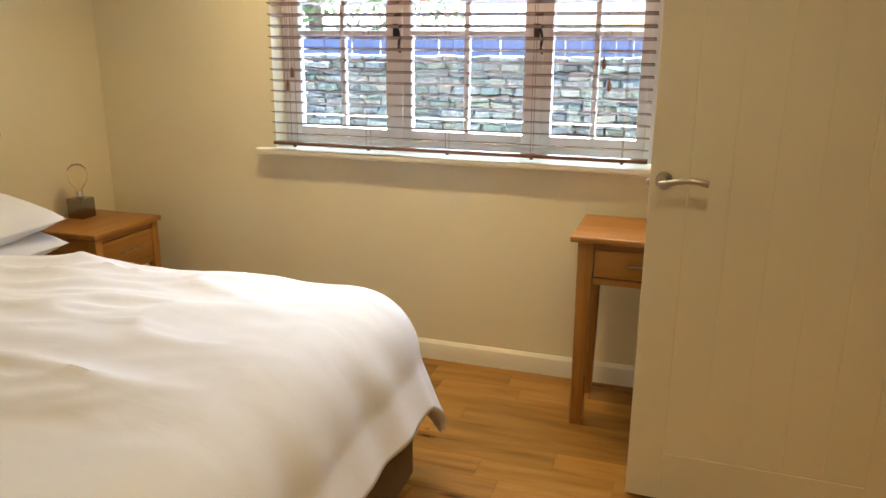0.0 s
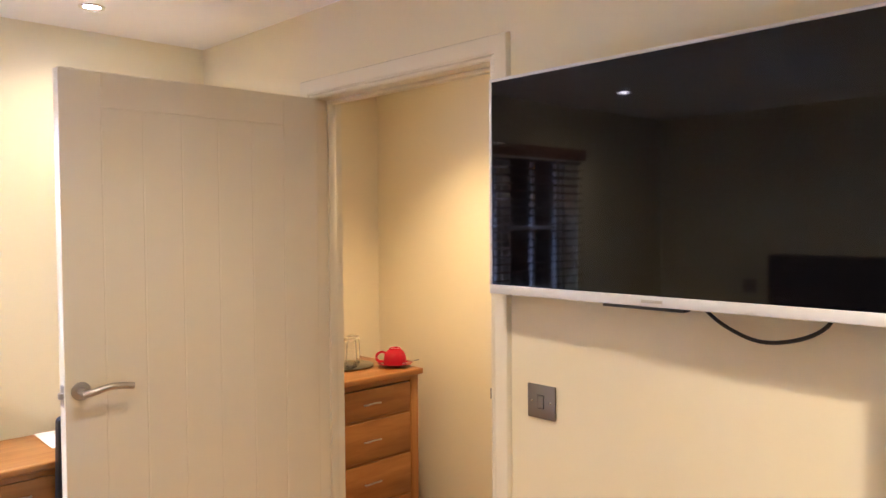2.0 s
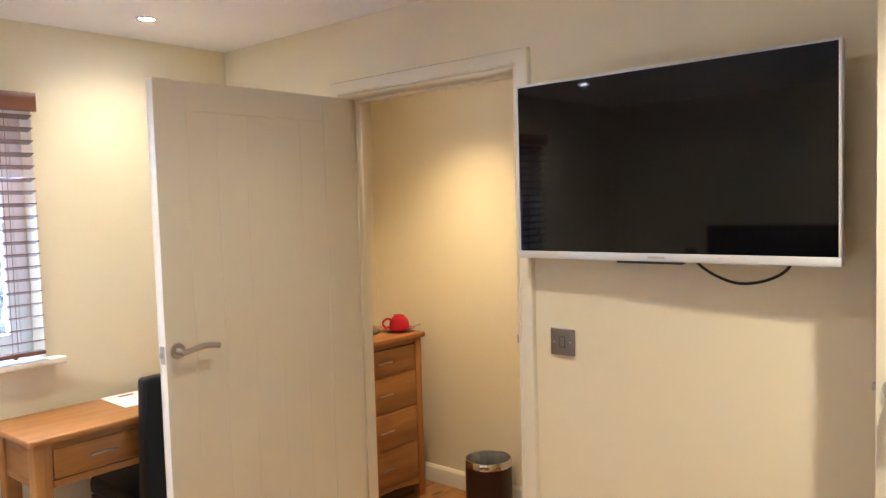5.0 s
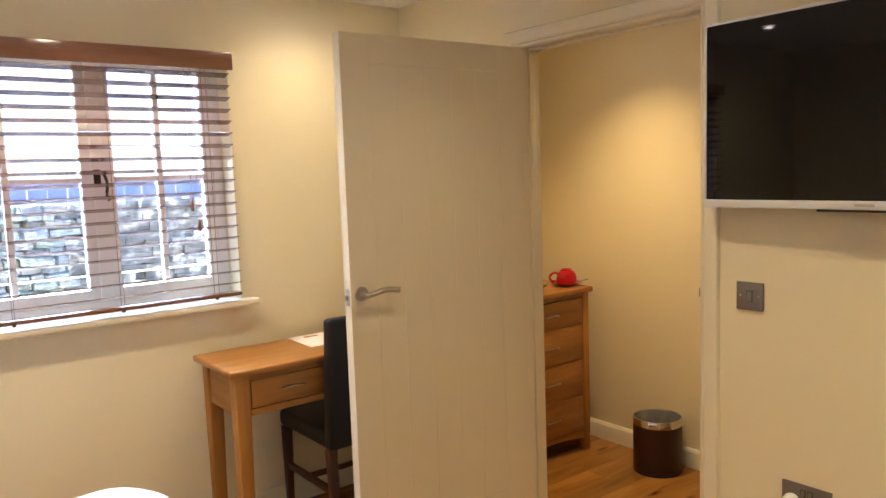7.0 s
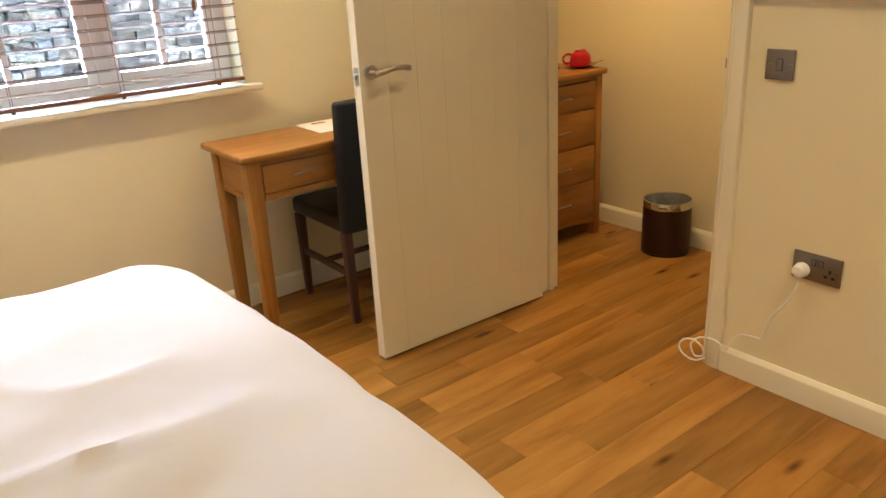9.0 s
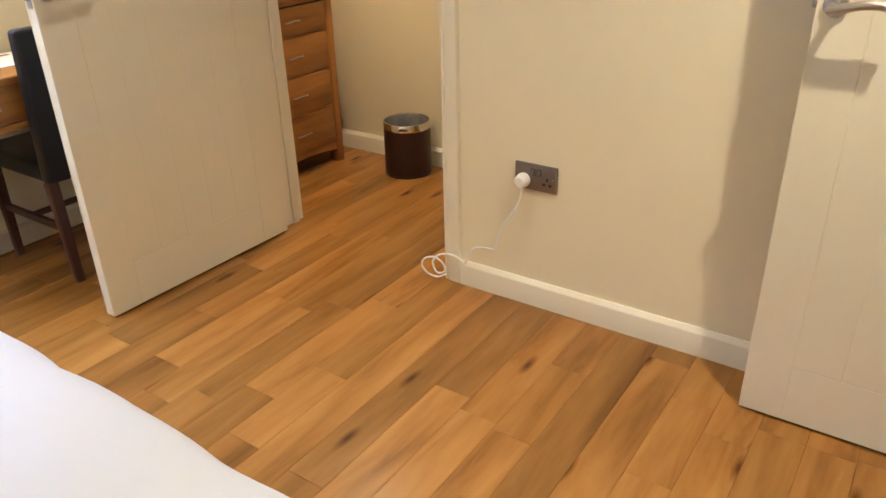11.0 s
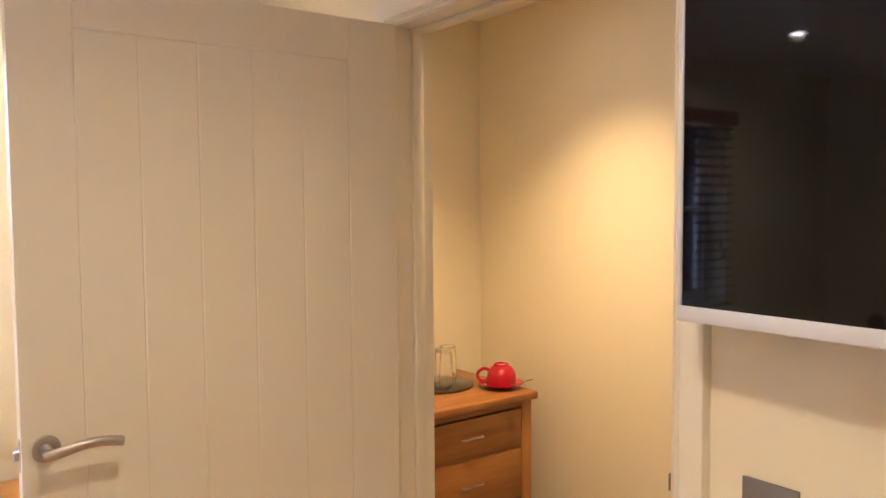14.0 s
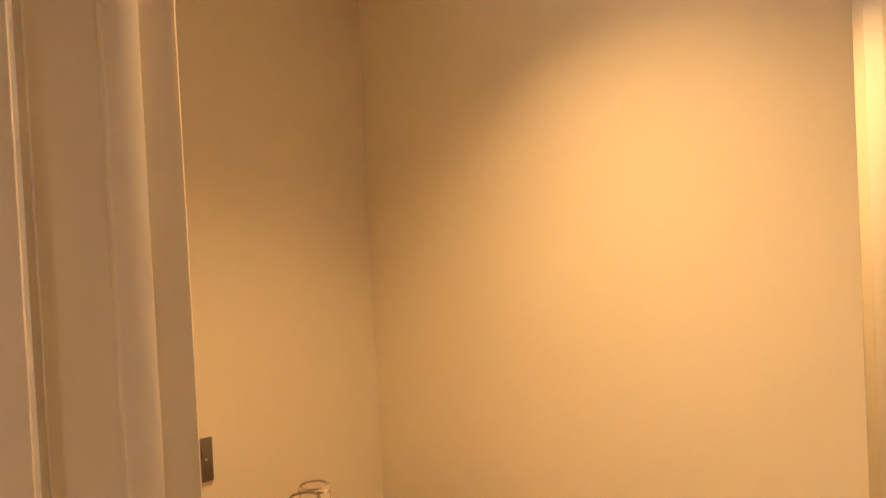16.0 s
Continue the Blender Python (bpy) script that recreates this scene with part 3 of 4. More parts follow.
sw = plate_on("light_switch", WALL_X, 1.311, 1.400, 1.038, 1.127, "brushed nickel single light switch on the cream wall", "light switch")
rocker(sw, 0.0, 0.0, 0.0085, 0.016)
so = plate_on("double_socket", WALL_X, 1.092, 1.243, 0.432, 0.522, "brushed nickel double power socket with a white plug", "power socket")
for y in (0.010, -0.012):
    rocker(so, y, 0.018, 0.006, 0.009)


def pin_holes(root, y, z):
    for dy, dz, a, b in ((0, 0.011, 0.0035, 0.006), (-0.011, -0.007, 0.0055, 0.0038), (0.011, -0.007, 0.0055, 0.0038)):
        part("pin_hole", boxmesh(-0.0092, y + dy - a, z + dz - b, -0.0084, y + dy + a, z + dz + b), M_BLACK, root)


pin_holes(so, -0.042, -0.012)
pin_holes(so, 0.042, -0.012)

plug = thing("charger_plug", (WALL_X - 0.009, 1.2085, 0.464), "white charger plug with its coiled cable on the skirting", "plug")
bm = bmesh.new()
lathe(bm, [(0, 0.0), (0.023, 0.0), (0.0245, 0.006), (0.0225, 0.024), (0.016, 0.036), (0.0, 0.039)], 28, m=Matrix.Rotation(radians(-90), 4, "Y"))
part("plug_body", bm, M_WPLASTIC, plug)
bm = bmesh.new()
px, py, pz = WALL_X - 0.009, 1.2085, 0.464
route = [(0.670, 1.208, 0.442), (0.662, 1.212, 0.40), (0.655, 1.235, 0.345), (0.655, 1.272, 0.288), (0.655, 1.292, 0.225), (0.660, 1.305, 0.192), (0.655, 1.345, 0.190), (0.655, 1.385, 0.175),
         (0.660, 1.415, 0.125), (0.664, 1.428, 0.100), (0.658, 1.44, 0.112), (0.655, 1.475, 0.125), (0.648, 1.525, 0.118), (0.640, 1.553, 0.085), (0.640, 1.535, 0.045), (0.645, 1.505, 0.055),
         (0.640, 1.508, 0.090), (0.632, 1.54, 0.110), (0.625, 1.575, 0.10), (0.622, 1.590, 0.070), (0.625, 1.568, 0.040), (0.634, 1.53, 0.030), (0.640, 1.495, 0.048)]
tube(bm, [Vector((x - px, y - py, z - pz)) for x, y, z in smooth_path(route, 6)], 0.0034, 8)
part("cable", bm, M_WPLASTIC, plug, "thin white cable, loosely coiled")

hs = plate_on("hall_socket", WIN_Y, 1.15, 1.24, 0.985, 1.075, "single nickel power socket above the drawers", "power socket")
hs.matrix_basis = pose(1.177, WIN_Y, 1.066, 0, 0, 90)
rocker(hs, -0.012, 0.014, 0.006, 0.009)
pin_holes(hs, 0.006, -0.012)
ws = plate_on("bedside_switch", LEFT_X, 1.0, 1.09, 1.0, 1.09, "grey metal light switch on the wall above the bed", "light switch")
ws.matrix_basis = pose(LEFT_X, 2.522, 1.11, 0, 0, 180)
rocker(ws, 0.0, 0.0)


# ---- mirror in the hall ----
def mirror():
    root = thing("wall_mirror", (HALL_X, 2.105, 0), "tall frameless wall mirror fixed with domed chrome screws coloured dark", "mirror", rz=-3.0)
    y1, y0, z1, z0 = 0.0, -0.75, 1.902, 0.55
    part("backing", boxmesh(-0.0045, y0, z0, -0.0005, y1, z1), M_MEDGE, root)
    part("mirror_plate", boxmesh(-0.0062, y0 + 0.0008, z0 + 0.0008, -0.0045, y1 - 0.0008, z1 - 0.0008), M_MIRROR, root, "silvered glass", smooth=False)
    # Chrome caps, coloured dark in place of the dim room they mirror.
    for y in (y1 - 0.047, y0 + 0.047):
        for z in (z1 - 0.053, 1.089, z0 + 0.053):
            bm = bmesh.new()
            lathe(bm, [(0.0095, 0.0), (0.0095, 0.002), (0.0075, 0.006), (0.004, 0.0085), (0, 0.009)], 24, m=Matrix.Translation((-0.0062, y, z)) @ Matrix.Rotation(radians(-90), 4, "Y"))
            part("screw_cap", bm, M_BRONZE_CHROME, root, "domed chrome cap, its dark reflection put into the colour")


mirror()


# ---- oak furniture ----
def pull(bm, cx, y, cz, half=0.05):
    tube(bm, smooth_path([(cx - half, y, cz - 0.004), (cx - half * 0.85, y - 0.012, cz - 0.002), (cx, y - 0.020, cz + 0.003), (cx + half * 0.85, y - 0.012, cz - 0.002), (cx + half, y, cz - 0.004)], 5), 0.0038, 8)
    return bm


def chest():
    X0, X1, Y0, Y1, H = 0.925, 1.508, 2.700, 3.190, 0.880
    root = thing("chest_of_drawers", (0, 0, 0), "honey oak chest of four drawers in the hall corner", "chest of drawers")
    part("top", boxmesh(X0, Y0, H - 0.028, X1, Y1, H, 0.006, 3), M_OAK, root)
    bx0, bx1, by0 = X0 + 0.018, X1 - 0.018, Y0 + 0.018
    leg = 0.045
    for x in (bx0, bx1 - leg):
        for y in (by0, Y1 - 0.01 - leg):
            part("leg", boxmesh(x, y, 0.0, x + leg, y + leg, H - 0.028, 0.003), M_OAKZ, root)
    for x in (bx0 + 0.008, bx1 - 0.026):
        part("side_panel", boxmesh(x, by0 + leg, 0.085, x + 0.018, Y1 - 0.01 - leg, H - 0.028), M_OAKY, root)
    part("back_panel", boxmesh(bx0 + leg, Y1 - 0.03, 0.085, bx1 - leg, Y1 - 0.018, H - 0.028), M_OAK, root)
    fx0, fx1 = bx0 + leg, bx1 - leg
    zs = [0.826, 0.684, 0.497, 0.306, 0.112]
    part("top_rail", boxmesh(fx0, by0 + 0.004, 0.830, fx1, by0 + 0.024, H - 0.028), M_OAK, root)
    bm = bmesh.new()
    n = 16
    lo, hi = [], []
    for k in range(n + 1):
        x = fx0 + (fx1 - fx0) * k / n
        z = 0.070 + 0.022 * math.sin(math.pi * k / n)
        lo.append((bm.verts.new((x, by0 + 0.004, z)), bm.verts.new((x, by0 + 0.024, z))))
        hi.append((bm.verts.new((x, by0 + 0.004, 0.108)), bm.verts.new((x, by0 + 0.024, 0.108))))
    for k in range(n):
        bm.faces.new((lo[k][0], lo[k + 1][0], hi[k + 1][0], hi[k][0]))
        bm.faces.new((lo[k][1], lo[k + 1][1], hi[k + 1][1], hi[k][1]))
        bm.faces.new((lo[k][0], lo[k + 1][0], lo[k + 1][1], lo[k][1]))
    bmesh.ops.recalc_face_normals(bm, faces=bm.faces[:])
    part("bottom_rail", bm, M_OAK, root)
    for zt, zb in zip(zs, zs[1:]):
        d = part("drawer", boxmesh(fx0 + 0.003, by0 + 0.001, zb + 0.010, fx1 - 0.003, by0 + 0.02, zt - 0.003, 0.003, 2), M_OAK, root)
        part("rail", boxmesh(fx0, by0 + 0.006, zb - 0.002, fx1, by0 + 0.022, zb + 0.008), M_OAK, root)
        part("handle", pull(bmesh.new(), (fx0 + fx1) / 2, by0 + 0.002, (zt + zb) / 2 + 0.005, 0.045), M_STEEL, d, "slim arched metal pull")


chest()


def taper_leg(x, y, z1, w0, w1, dx, dy):
    """A square leg under (x, y), w0 wide at the top and w1 at the foot, which stands dx, dy away."""
    bm = boxmesh(-0.5, -0.5, 0, 0.5, 0.5, z1)
    for v in bm.verts:
        w = w0 if v.co.z > z1 / 2 else w1
        o = (0, 0) if v.co.z > z1 / 2 else (dx, dy)
        v.co.x, v.co.y = x + v.co.x * w + o[0], y + v.co.y * w + o[1]
    bmesh.ops.bevel(bm, geom=bm.edges[:], offset=0.004, segments=2, profile=0.5, affect="EDGES")
    return bm


def desk():
    X0, X1, Y0, Y1, H = -0.458, 0.52, 2.752, 3.148, 0.787
    root = thing("dressing_table", (0, 0, 0), "honey oak dressing table with one drawer under the window", "desk")
    part("top", boxmesh(X0, Y0, H - 0.025, X1, Y1, H, 0.007, 3), M_OAK, root)
    for x, sx in ((X0 + 0.058, -1), (X1 - 0.058, 1)):
        for y, sy in ((Y0 + 0.058, -1), (Y1 - 0.058, 1)):
            part("leg", taper_leg(x, y, H - 0.025, 0.062, 0.046, sx * 0.004, sy * 0.004), M_OAKZ, root)
    for x in (X0 + 0.036, X1 - 0.052):
        bm = bmesh.new()
        box(bm, x, Y0 + 0.089, 0.625, x + 0.016, Y1 - 0.089, H - 0.025)
        box(bm, x - 0.002, Y0 + 0.089, 0.600, x + 0.024, Y1 - 0.089, 0.625, 0.002)
        part("side_apron", bm, M_OAKY, root)
    part("back_apron", boxmesh(X0 + 0.089, Y1 - 0.05, 0.600, X1 - 0.089, Y1 - 0.034, H - 0.025), M_OAK, root)
    bm = bmesh.new()
    box(bm, X0 + 0.089, Y0 + 0.032, 0.735, X1 - 0.089, Y0 + 0.06, H - 0.025)
    box(bm, X0 + 0.089, Y0 + 0.030, 0.597, X1 - 0.089, Y0 + 0.06, 0.622, 0.002)
    part("front_rail", bm, M_OAK, root)
    d = part("drawer", boxmesh(X0 + 0.092, Y0 + 0.031, 0.625, X1 - 0.092, Y0 + 0.05, 0.733, 0.003), M_OAK, root)
    for hx in (-0.19, 0.25):
        part("handle", pull(bmesh.new(), hx, Y0 + 0.032, 0.683, 0.05), M_STEEL, d, "slim arched metal pull")


desk()


def chair():
    root = thing("dining_chair", (-0.088, 2.70, 0), "black leather dining chair with dark legs tucked at the desk", "chair")
    w = 0.43
    bm = boxmesh(0, 0.03, 0.40, w, 0.46, 0.475, 0.022, 4)
    part("seat", bm, M_LEATHER, root)
    bm = boxmesh(0.0, -0.005, 0.40, w, 0.052, 0.945, 0.016, 4)
    for v in bm.verts:
        t = max(0.0, (v.co.z - 0.45) / 0.5)
        v.co.y -= 0.045 * t * t
    part("backrest", bm, M_LEATHER, root)
    for x in (0.022, w - 0.022):
        part("leg", taper_leg(x, 0.03, 0.40, 0.040, 0.030, 0, -0.02), M_DARKWOOD, root)
        part("leg", taper_leg(x, 0.43, 0.40, 0.040, 0.028, 0, 0.0), M_DARKWOOD, root)
        part("stretcher", boxmesh(x - 0.009, 0.035, 0.205, x + 0.009, 0.42, 0.235, 0.003), M_DARKWOOD, root)
    part("stretcher", boxmesh(0.03, 0.23, 0.21, w - 0.03, 0.25, 0.232, 0.003), M_DARKWOOD, root)


chair()

leaflet = thing("leaflet", (0.042, 3.045, 0.7875), "white printed guest leaflet lying on the desk", "leaflet", rz=-2)
bm = bmesh.new()
box(bm, -0.075, -0.14, 0.0, 0.135, 0.098, 0.0012)
part("sheet", bm, M_PAPER, leaflet)
part("heading", boxmesh(-0.015, 0.045, 0.0013, 0.05, 0.066, 0.0016), M_PRINT, leaflet, "dark red printed mark")


def nightstand():
    X0, X1, Y0, Y1, H = -2.955, -2.515, 2.570, 3.015, 0.65
    root = thing("bedside_table", (0, 0, 0), "small honey oak bedside table with a drawer", "bedside table")
    part("top", boxmesh(X0, Y0, H - 0.025, X1, Y1, H, 0.006, 3), M_OAKY, root)
    leg = 0.042
    for x in (X0 + 0.015, X1 - 0.015 - leg):
        for y in (Y0 + 0.015, Y1 - 0.015 - leg):
            part("leg", boxmesh(x, y, 0, x + leg, y + leg, H - 0.025, 0.003), M_OAKZ, root)
    for y in (Y0 + 0.022, Y1 - 0.04):
        part("side_panel", boxmesh(X0 + 0.057, y, 0.43, X1 - 0.057, y + 0.018, H - 0.025), M_OAK, root)
    d = part("drawer", boxmesh(X1 - 0.04, Y0 + 0.06, 0.462, X1 - 0.018, Y1 - 0.06, 0.598, 0.003), M_OAKY, root)
    part("top_rail", boxmesh(X1 - 0.042, Y0 + 0.057, 0.602, X1 - 0.022, Y1 - 0.057, H - 0.025), M_OAKY, root)
    part("rail", boxmesh(X1 - 0.042, Y0 + 0.057, 0.43, X1 - 0.022, Y1 - 0.057, 0.458), M_OAKY, root)
    part("shelf", boxmesh(X0 + 0.02, Y0 + 0.03, 0.16, X1 - 0.025, Y1 - 0.03, 0.18), M_OAKY, root)
    part("back_panel", boxmesh(X0 + 0.02, Y0 + 0.057, 0.18, X0 + 0.032, Y1 - 0.057, H - 0.025), M_OAKY, root)
    bm = pull(bmesh.new(), 0, 0, 0.53, 0.05)
    bmesh.ops.transform(bm, matrix=Matrix.Translation((X1 - 0.0185, (Y0 + Y1) / 2, 0)) @ Matrix.Rotation(radians(90), 4, "Z"), verts=bm.verts)
    part("handle", bm, M_STEEL, d, "slim arched metal pull")


nightstand()


def bulb_lamp():
    root = thing("table_lamp", (-2.84, 2.845, 0.65), "small lamp with a smoked base and bare clear bulb", "lamp")
    part("base", boxmesh(-0.045, -0.045, 0.0, 0.045, 0.045, 0.098, 0.006, 3), M_SMOKE, root, "smoked metal cube base")
    bm = bmesh.new()
    lathe(bm, [(0.0, 0.098), (0.018, 0.098), (0.018, 0.128), (0.014, 0.132), (0.0, 0.132)], 24)
    part("holder", bm, M_CHROME, root)
    bm = bmesh.new()
    lathe(bm, [(0.013, 0.130), (0.020, 0.145), (0.040, 0.180), (0.046, 0.21), (0.040, 0.24), (0.022, 0.258), (0, 0.263)], 32)
    part("bulb", bm, M_AMBER, root, "clear glass bulb, unlit")


bulb_lamp()


# ---- tea tray and cups on the drawers ----
def inverted_cup(x, y, z, with_saucer, rz):
    root = thing("cup_and_saucer" if with_saucer else "tea_cup", (x, y, z), "glossy red teacup turned upside down on its saucer", "cup", "red cups", rz)
    if with_saucer:
        bm = bmesh.new()
        lathe(bm, [(0, 0.003), (0.03, 0.0), (0.034, 0.004), (0.058, 0.008), (0.082, 0.017), (0.083, 0.019), (0.080, 0.0195), (0.052, 0.013), (0.03, 0.009), (0, 0.009)], 48)
        part("saucer", bm, M_RED, root)
    zb = 0.013 if with_saucer else 0.0
    bm = bmesh.new()
    lathe(bm, [(0.050, 0.0), (0.0525, 0.0), (0.0540, 0.012), (0.0535, 0.028), (0.0505, 0.043), (0.0445, 0.055), (0.0365, 0.064), (0.029, 0.068), (0.0275, 0.0765), (0.0255, 0.0765), (0.024, 0.070), (0.0, 0.069)], 48, (0, 0, zb))
    body = part("cup", bm, M_RED, root)
    bm = bmesh.new()
    lathe(bm, [(0.0252, 0.0767), (0.0265, 0.0776), (0.0278, 0.0767)], 40, (0, 0, zb))
    part("foot_ring", bm, M_REDIN, body, "bare pale foot ring")
    bm = bmesh.new()
    tube(bm, [Vector((p.x, p.y, p.z + zb)) for p in smooth_path([(-0.046, 0, 0.052), (-0.064, 0, 0.056), (-0.084, 0, 0.044), (-0.087, 0, 0.026), (-0.076, 0, 0.012), (-0.053, 0, 0.012)], 6)], 0.0042, 10, 1.4)
    part("cup_handle", bm, M_RED, body)
    if with_saucer:
        bm = bmesh.new()
        tube(bm, [Vector((0.035, -0.055, 0.021)), Vector((0.065, -0.03, 0.0245)), Vector((0.112, 0.005, 0.030))], [0.003, 0.0022, 0.005], 8, 0.5)
        part("teaspoon", bm, M_PLATE, root, "small steel teaspoon")
    return root


inverted_cup(1.438, 2.822, 0.880, True, -42)
inverted_cup(0.985, 2.93, 0.880, True, 60)

tray = thing("round_tray", (1.265, 2.995, 0.880), "round grey mirrored tray holding glasses and sachets", "tray")
bm = bmesh.new()
lathe(bm, [(0, 0.0), (0.139, 0.0), (0.143, 0.004), (0.143, 0.009), (0.1415, 0.010), (0.0, 0.0095)], 64)
part("tray_plate", bm, M_TRAY, tray)


def tumbler(x, y):
    root = thing("glass_tumbler", (x, y, 0.8902), "clear glass tumbler turned upside down on the tray", "glass", "tumblers on the tray")
    bm = bmesh.new()
    lathe(bm, [(0, 0.110), (0.025, 0.110), (0.0285, 0.104), (0.0325, 0.001), (0.0335, 0.0), (0.0345, 0.001), (0.0325, 0.110), (0.0315, 0.119), (0.0280, 0.123), (0.0, 0.123)], 40)
    part("glass_body", bm, M_GLASS, root)


tumbler(1.352, 3.035)
tumbler(1.300, 2.992)

M_SACH = [mat("sachet_white", (0.72, 0.74, 0.68), 0.5), mat("sachet_orange", (0.75, 0.18, 0.03), 0.45), mat("sachet_brown", (0.10, 0.03, 0.02), 0.4), mat("sachet_blue", (0.03, 0.03, 0.16), 0.4)]
bowl = thing("sachet_bowl", (1.230, 3.068, 0.8902), "small white bowl heaped with tea and sugar sachets", "bowl")
bm = bmesh.new()
lathe(bm, [(0, 0.0), (0.035, 0.0), (0.05, 0.012), (0.062, 0.034), (0.060, 0.035), (0.046, 0.014), (0.03, 0.005), (0, 0.005)], 40)
part("dish", bm, M_WPLASTIC, bowl)
rs = random.Random(5)
for k in range(24):
    bm = boxmesh(-0.024, -0.013, -0.003, 0.024, 0.013, 0.003, 0.0028, 2)
    for v in bm.verts:
        v.co.z += 0.003 * math.sin(v.co.x * 130 + k)
    a, r = rs.uniform(0, 6.28), rs.uniform(0, 0.034)
    bmesh.ops.transform(bm, matrix=pose(r * math.cos(a), r * math.sin(a), 0.022 + 0.075 * (k / 24), rs.uniform(-50, 50), rs.uniform(-50, 50), rs.uniform(0, 360)), verts=bm.verts)
    part("sachet", bm, M_SACH[[0, 0, 0, 2, 0, 1, 0, 2, 0, 1, 2, 3][k // 2]], bowl)


# ---- waste bin ----
def bin_():
    root = thing("waste_bin", (1.520, 2.312, 0), "dark brown round waste bin with chrome rim and liner", "bin")
    r, h = 0.117, 0.272
    bm = bmesh.new()
    lathe(bm, [(0, 0.004), (r - 0.002, 0.004), (r - 0.002, 0.01), (r, 0.012), (r, h - 0.034), (r - 0.003, h - 0.034), (r - 0.006, 0.012), (0, 0.012)], 64)
    part("drum", bm, M_BIN, root)
    bm = bmesh.new()
    lathe(bm, [(0, 0.0), (r + 0.001, 0.0), (r + 0.001, 0.008), (r - 0.003, 0.008)], 64)
    part("base_ring", bm, M_BLACK, root)
    bm = bmesh.new()
    lathe(bm, [(r - 0.004, h - 0.034), (r + 0.0015, h - 0.034), (r + 0.0025, h - 0.004), (r, h), (r - 0.006, h), (r - 0.008, h - 0.004), (r - 0.006, h - 0.03)], 64)
    part("rim", bm, M_CHROME, root, "polished chrome rim")
    bm = bmesh.new()
    n, rings = 64, []
    for j in range(9):
        t = j / 8
        ring = []
        for k in range(n):
            a = 2 * math.pi * k / n
            rr = (r - 0.009) * (1 - 0.12 * t) * (1 - 0.42 * min(1, 4 * t) * abs(noise.noise((math.cos(a) * 3, math.sin(a) * 3, t * 2))))
            ring.append(bm.verts.new((rr * math.cos(a), rr * math.sin(a), h - 0.004 - 0.20 * t + 0.02 * noise.noise((math.cos(a) * 5, math.sin(a) * 5, t * 4)) * (1 if j else 0))))
        rings.append(ring)
    for a, b in zip(rings, rings[1:]):
        for k in range(n):
            bm.faces.new((a[k], a[(k + 1) % n], b[(k + 1) % n], b[k]))
    bm.faces.new(rings[-1])
    part("liner", bm, M_BAG, root, "crumpled translucent grey liner")


bin_()


# ---- bed ----
BX0, BX1, BY0, BY1, BTOP = -2.93, -0.780, 0.42, 2.22, 0.674


